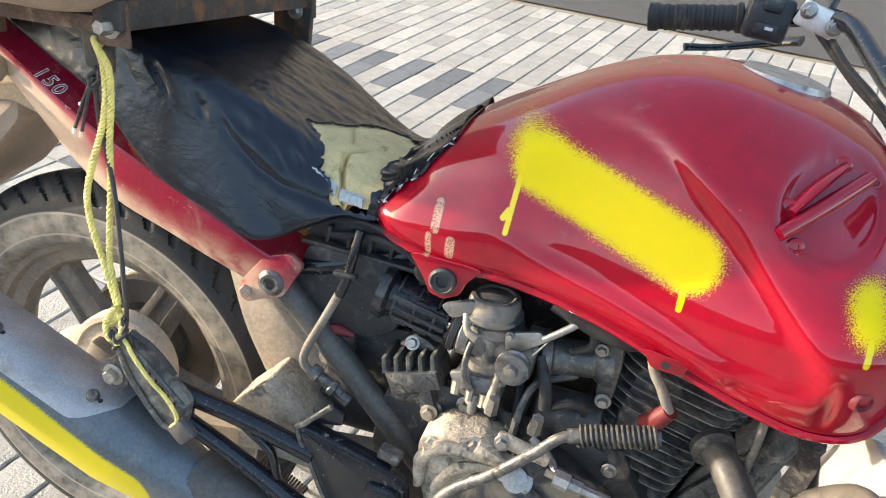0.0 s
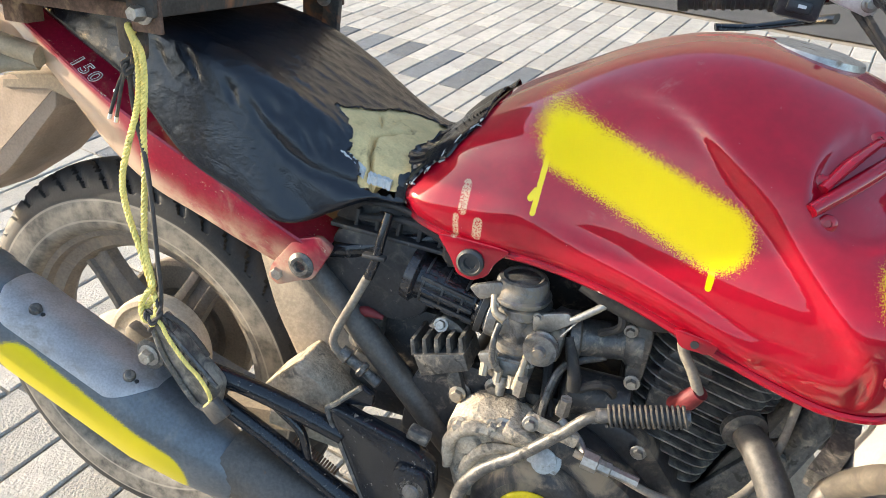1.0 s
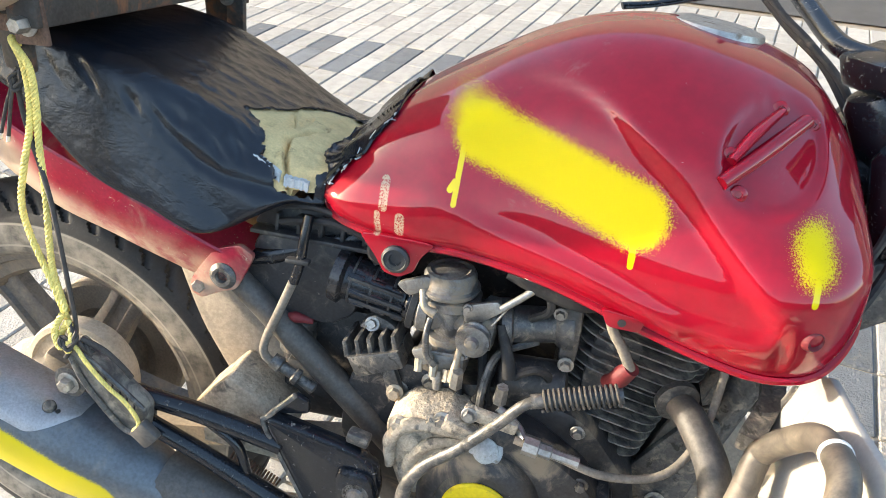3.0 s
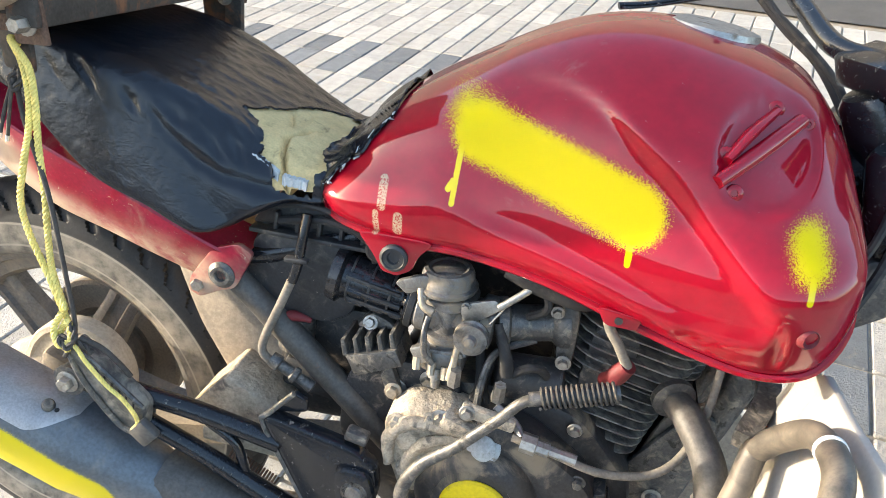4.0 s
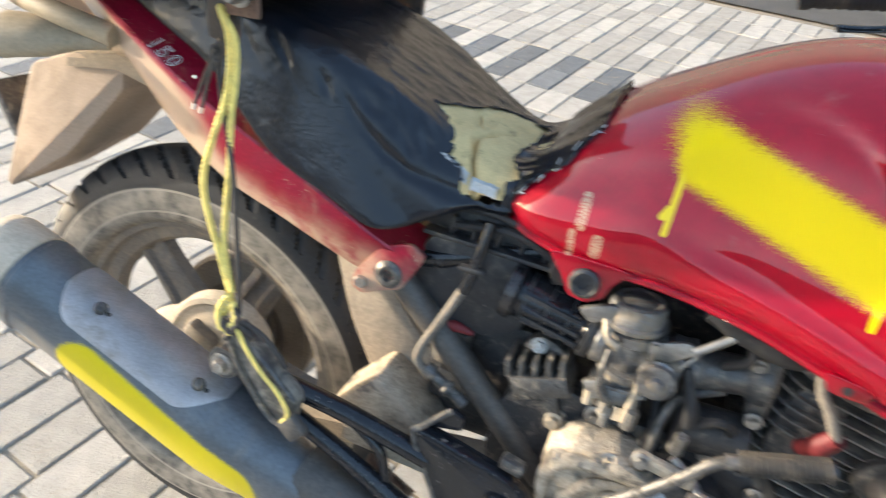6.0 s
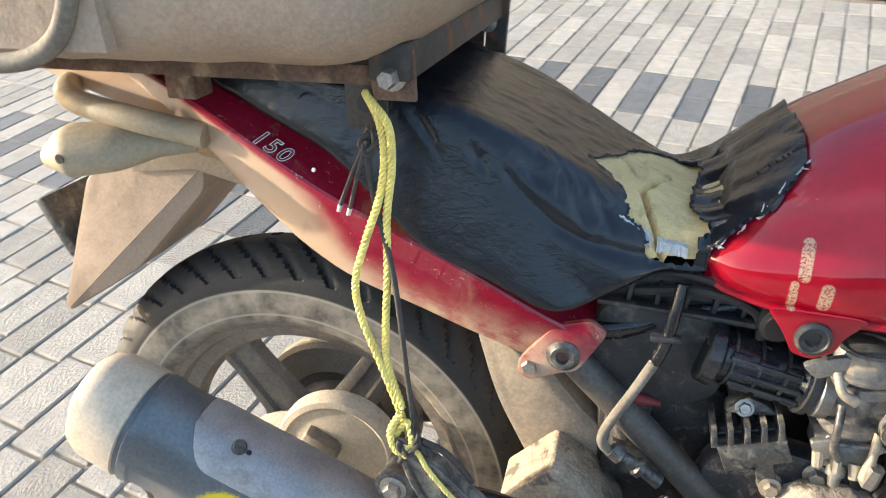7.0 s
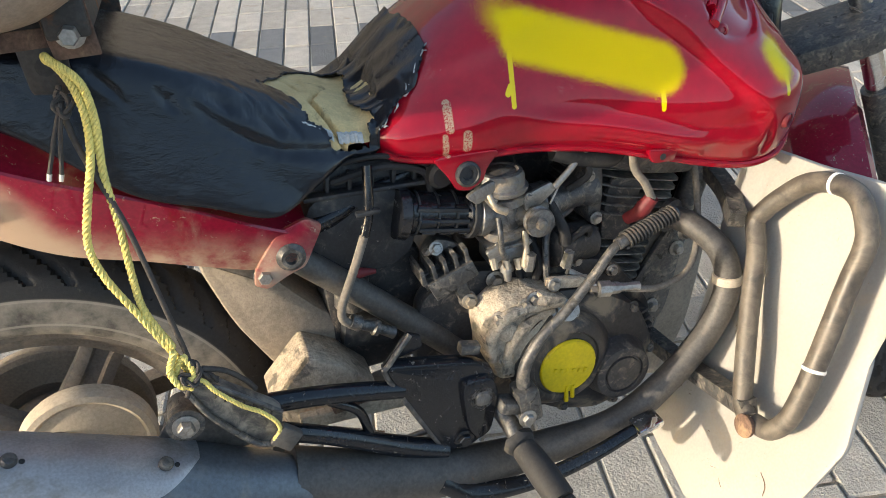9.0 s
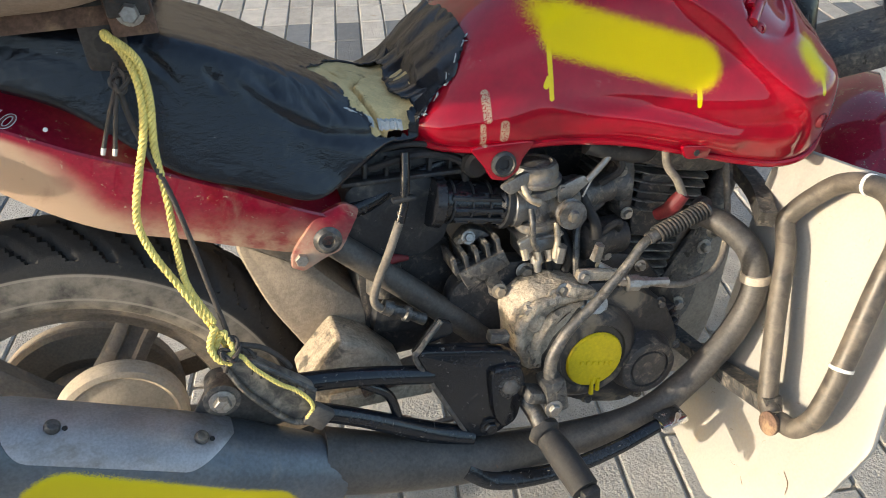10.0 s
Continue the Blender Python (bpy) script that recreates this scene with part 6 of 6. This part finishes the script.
part("mirror_stem", tube([P(0.90, 0.25, 0.95), P(0.915, 0.262, 1.0), P(0.93, 0.27, 1.06)], 0.006), "black", bars)
part("bar_clamp", box((1.005, -0.005, 0.872), (0.05, 0.10, 0.036), (0, -20, 20), 0.006), "black", bars, "black handlebar clamp")
for k, pts in enumerate((((0.905, 0.25, 0.935), (0.93, 0.19, 0.90), (0.955, 0.12, 0.875), (0.99, 0.05, 0.83), (1.02, 0.0, 0.74)), ((0.90, 0.26, 0.93), (0.94, 0.18, 0.885), (0.975, 0.10, 0.85), (1.01, 0.03, 0.78), (1.03, -0.03, 0.70)), ((1.0, -0.06, 0.86), (1.02, -0.07, 0.80), (1.015, -0.08, 0.72), (0.97, -0.09, 0.63)), ((1.02, -0.05, 0.84), (1.04, -0.06, 0.77), (1.03, -0.08, 0.70), (0.99, -0.11, 0.62)))):
    part("control_cable", tube(pts, 0.0045 + 0.001 * (k % 2), 8), "rubber", bike)
part("ignition_canister", lathe(P(1.04, -0.045, 0.70), P(-0.2, -0.1, 1), [(0, 0.02), (0.004, 0.026), (0.10, 0.027), (0.11, 0.02)], 24), "black", bike, "dusty black wiring cover at the steering head")
part("head_bracket", slab(rounded([(1.0, 0.60), (1.09, 0.66), (1.10, 0.69), (1.02, 0.70), (0.985, 0.64)], 4, 0.25), -0.07, -0.04, 0.004), "dusty_metal", bike)
part("headlamp_shell", lathe(P(1.12, 0.06, 0.80), P(0.8, 0.6, 0.0), [(0, 0.05), (0.02, 0.08), (0.06, 0.092), (0.09, 0.094), (0.092, 0.0)], 32), "black_plastic", front, "black headlamp shell")
part("side_stand", tube([P(0.50, 0.12, 0.30), P(0.54, 0.20, 0.16), P(0.565, 0.262, 0.052)], 0.011), "black", bike, "black side stand")
part("stand_foot", box((0.568, 0.268, 0.050), (0.05, 0.035, 0.006), (-10, 0, 0), 0.002), "black", bike)

# ---- ground ----
AX = radians(-12.0)
GU, GV = Vector((math.cos(AX), math.sin(AX), 0)), Vector((-math.sin(AX), math.cos(AX), 0))
G0 = Vector((0.407, 2.359, 0))
ground = new("ground", bpy.data.meshes.new("ground"))
bm = bmesh.new()
bmesh.ops.create_grid(bm, x_segments=8, y_segments=8, size=150.0, matrix=pose(0, 0, -0.007))
bm.to_mesh(ground.data)
bm.free()
ground.data.materials.append(M["joint"])
tagged(ground, "sandy ground under pale concrete block paving", "ground", kind="structure")


def is_dark(k, j):
    return k % 2 == 0 and -2 <= j < 0 or (j in (-7, -8) and k % 2 == 0)


def paver_mesh(name, material):
    bm = box((0, 0, -0.02), (0.0945, 0.193, 0.04), bev=0.004, seg=1)
    me = bpy.data.meshes.new(name)
    bm.to_mesh(me)
    bm.free()
    me.materials.append(M[material])
    return me


paver_light, paver_slate = paver_mesh("paver", "paver"), paver_mesh("paver_slate", "paver_dark")
rest = {False: bmesh.new(), True: bmesh.new()}
rnd = random.Random(11)
cells = []
for k in range(-52, 40):
    for j in range(-30, 6):
        c = G0 + GU * (k + 0.5) * 0.1 + GV * ((j + 0.5) * 0.2 + (0.06 * ((k * 7) % 5) / 5 if j < -9 else 0))
        near = (c - Vector((0.4, 0.4, 0))).length
        cells.append((near, k, j, c))
cells.sort(key=lambda q: q[0])
for i, (near, k, j, c) in enumerate(cells):
    dark = is_dark(k, j)
    m = Matrix.Translation(c + Vector((0, 0, rnd.uniform(-0.002, 0.001)))) @ pose(0, 0, 0, rnd.uniform(-0.4, 0.4), rnd.uniform(-0.4, 0.4), math.degrees(AX) + rnd.uniform(-0.5, 0.5))
    if i < 300:
        ob = new("paver", paver_slate if dark else paver_light)
        ob.parent = ground
        ob.matrix_basis = m
    else:
        b = rest[dark]
        x, y = 0.0472, 0.0965
        top = [b.verts.new(m @ Vector(q)) for q in ((-x + 0.003, -y + 0.003, 0), (x - 0.003, -y + 0.003, 0), (x - 0.003, y - 0.003, 0), (-x + 0.003, y - 0.003, 0))]
        low = [b.verts.new(m @ Vector(q)) for q in ((-x, -y, -0.004), (x, -y, -0.004), (x, y, -0.004), (-x, y, -0.004))]
        bot = [b.verts.new(m @ Vector(q)) for q in ((-x, -y, -0.03), (x, -y, -0.03), (x, y, -0.03), (-x, y, -0.03))]
        b.faces.new(top)
        for n in range(4):
            b.faces.new((low[n], low[(n + 1) % 4], top[(n + 1) % 4], top[n]))
            b.faces.new((bot[n], bot[(n + 1) % 4], low[(n + 1) % 4], low[n]))
for dark, b in rest.items():
    ob = part("paving_rest", b, "paver_dark" if dark else "paver", ground, smooth=False)
    tagged(ob, "slate grey paving blocks" if dark else "pale grey paving blocks", kind="stuff")

# ---- what lies round the paved yard: a road, and added walls out of view ----
road = new("road", bpy.data.meshes.new("road"))
bm = bmesh.new()
a, b = G0 + GV * 1.26 - GU * 30, G0 + GV * 1.26 + GU * 30
bm.faces.new([bm.verts.new(q + Vector((0, 0, 0.004))) for q in (a, b, b + GV * 7, a + GV * 7)])
bm.to_mesh(road.data)
bm.free()
road.data.materials.append(M["asphalt"])
tagged(road, "grey asphalt road beyond the paving", "road", kind="structure")
# unseen walls, added only to shape reflections and bounce light on the machine
for name, c, size, label in (("unseen_wall_far", G0 + GV * 9.5, (60, 0.4, 9), "added plain wall out of view that darkens the tank's reflections"), ("unseen_wall_near", G0 - GV * 14.5, (60, 0.4, 3.2), "added plain wall out of view that closes the yard for reflections")):
    ob = part(name, box((c.x, c.y, size[2] / 2), size, (0, 0, math.degrees(AX)), 0.02), "plaster")
    tagged(ob, label, "wall", kind="structure")
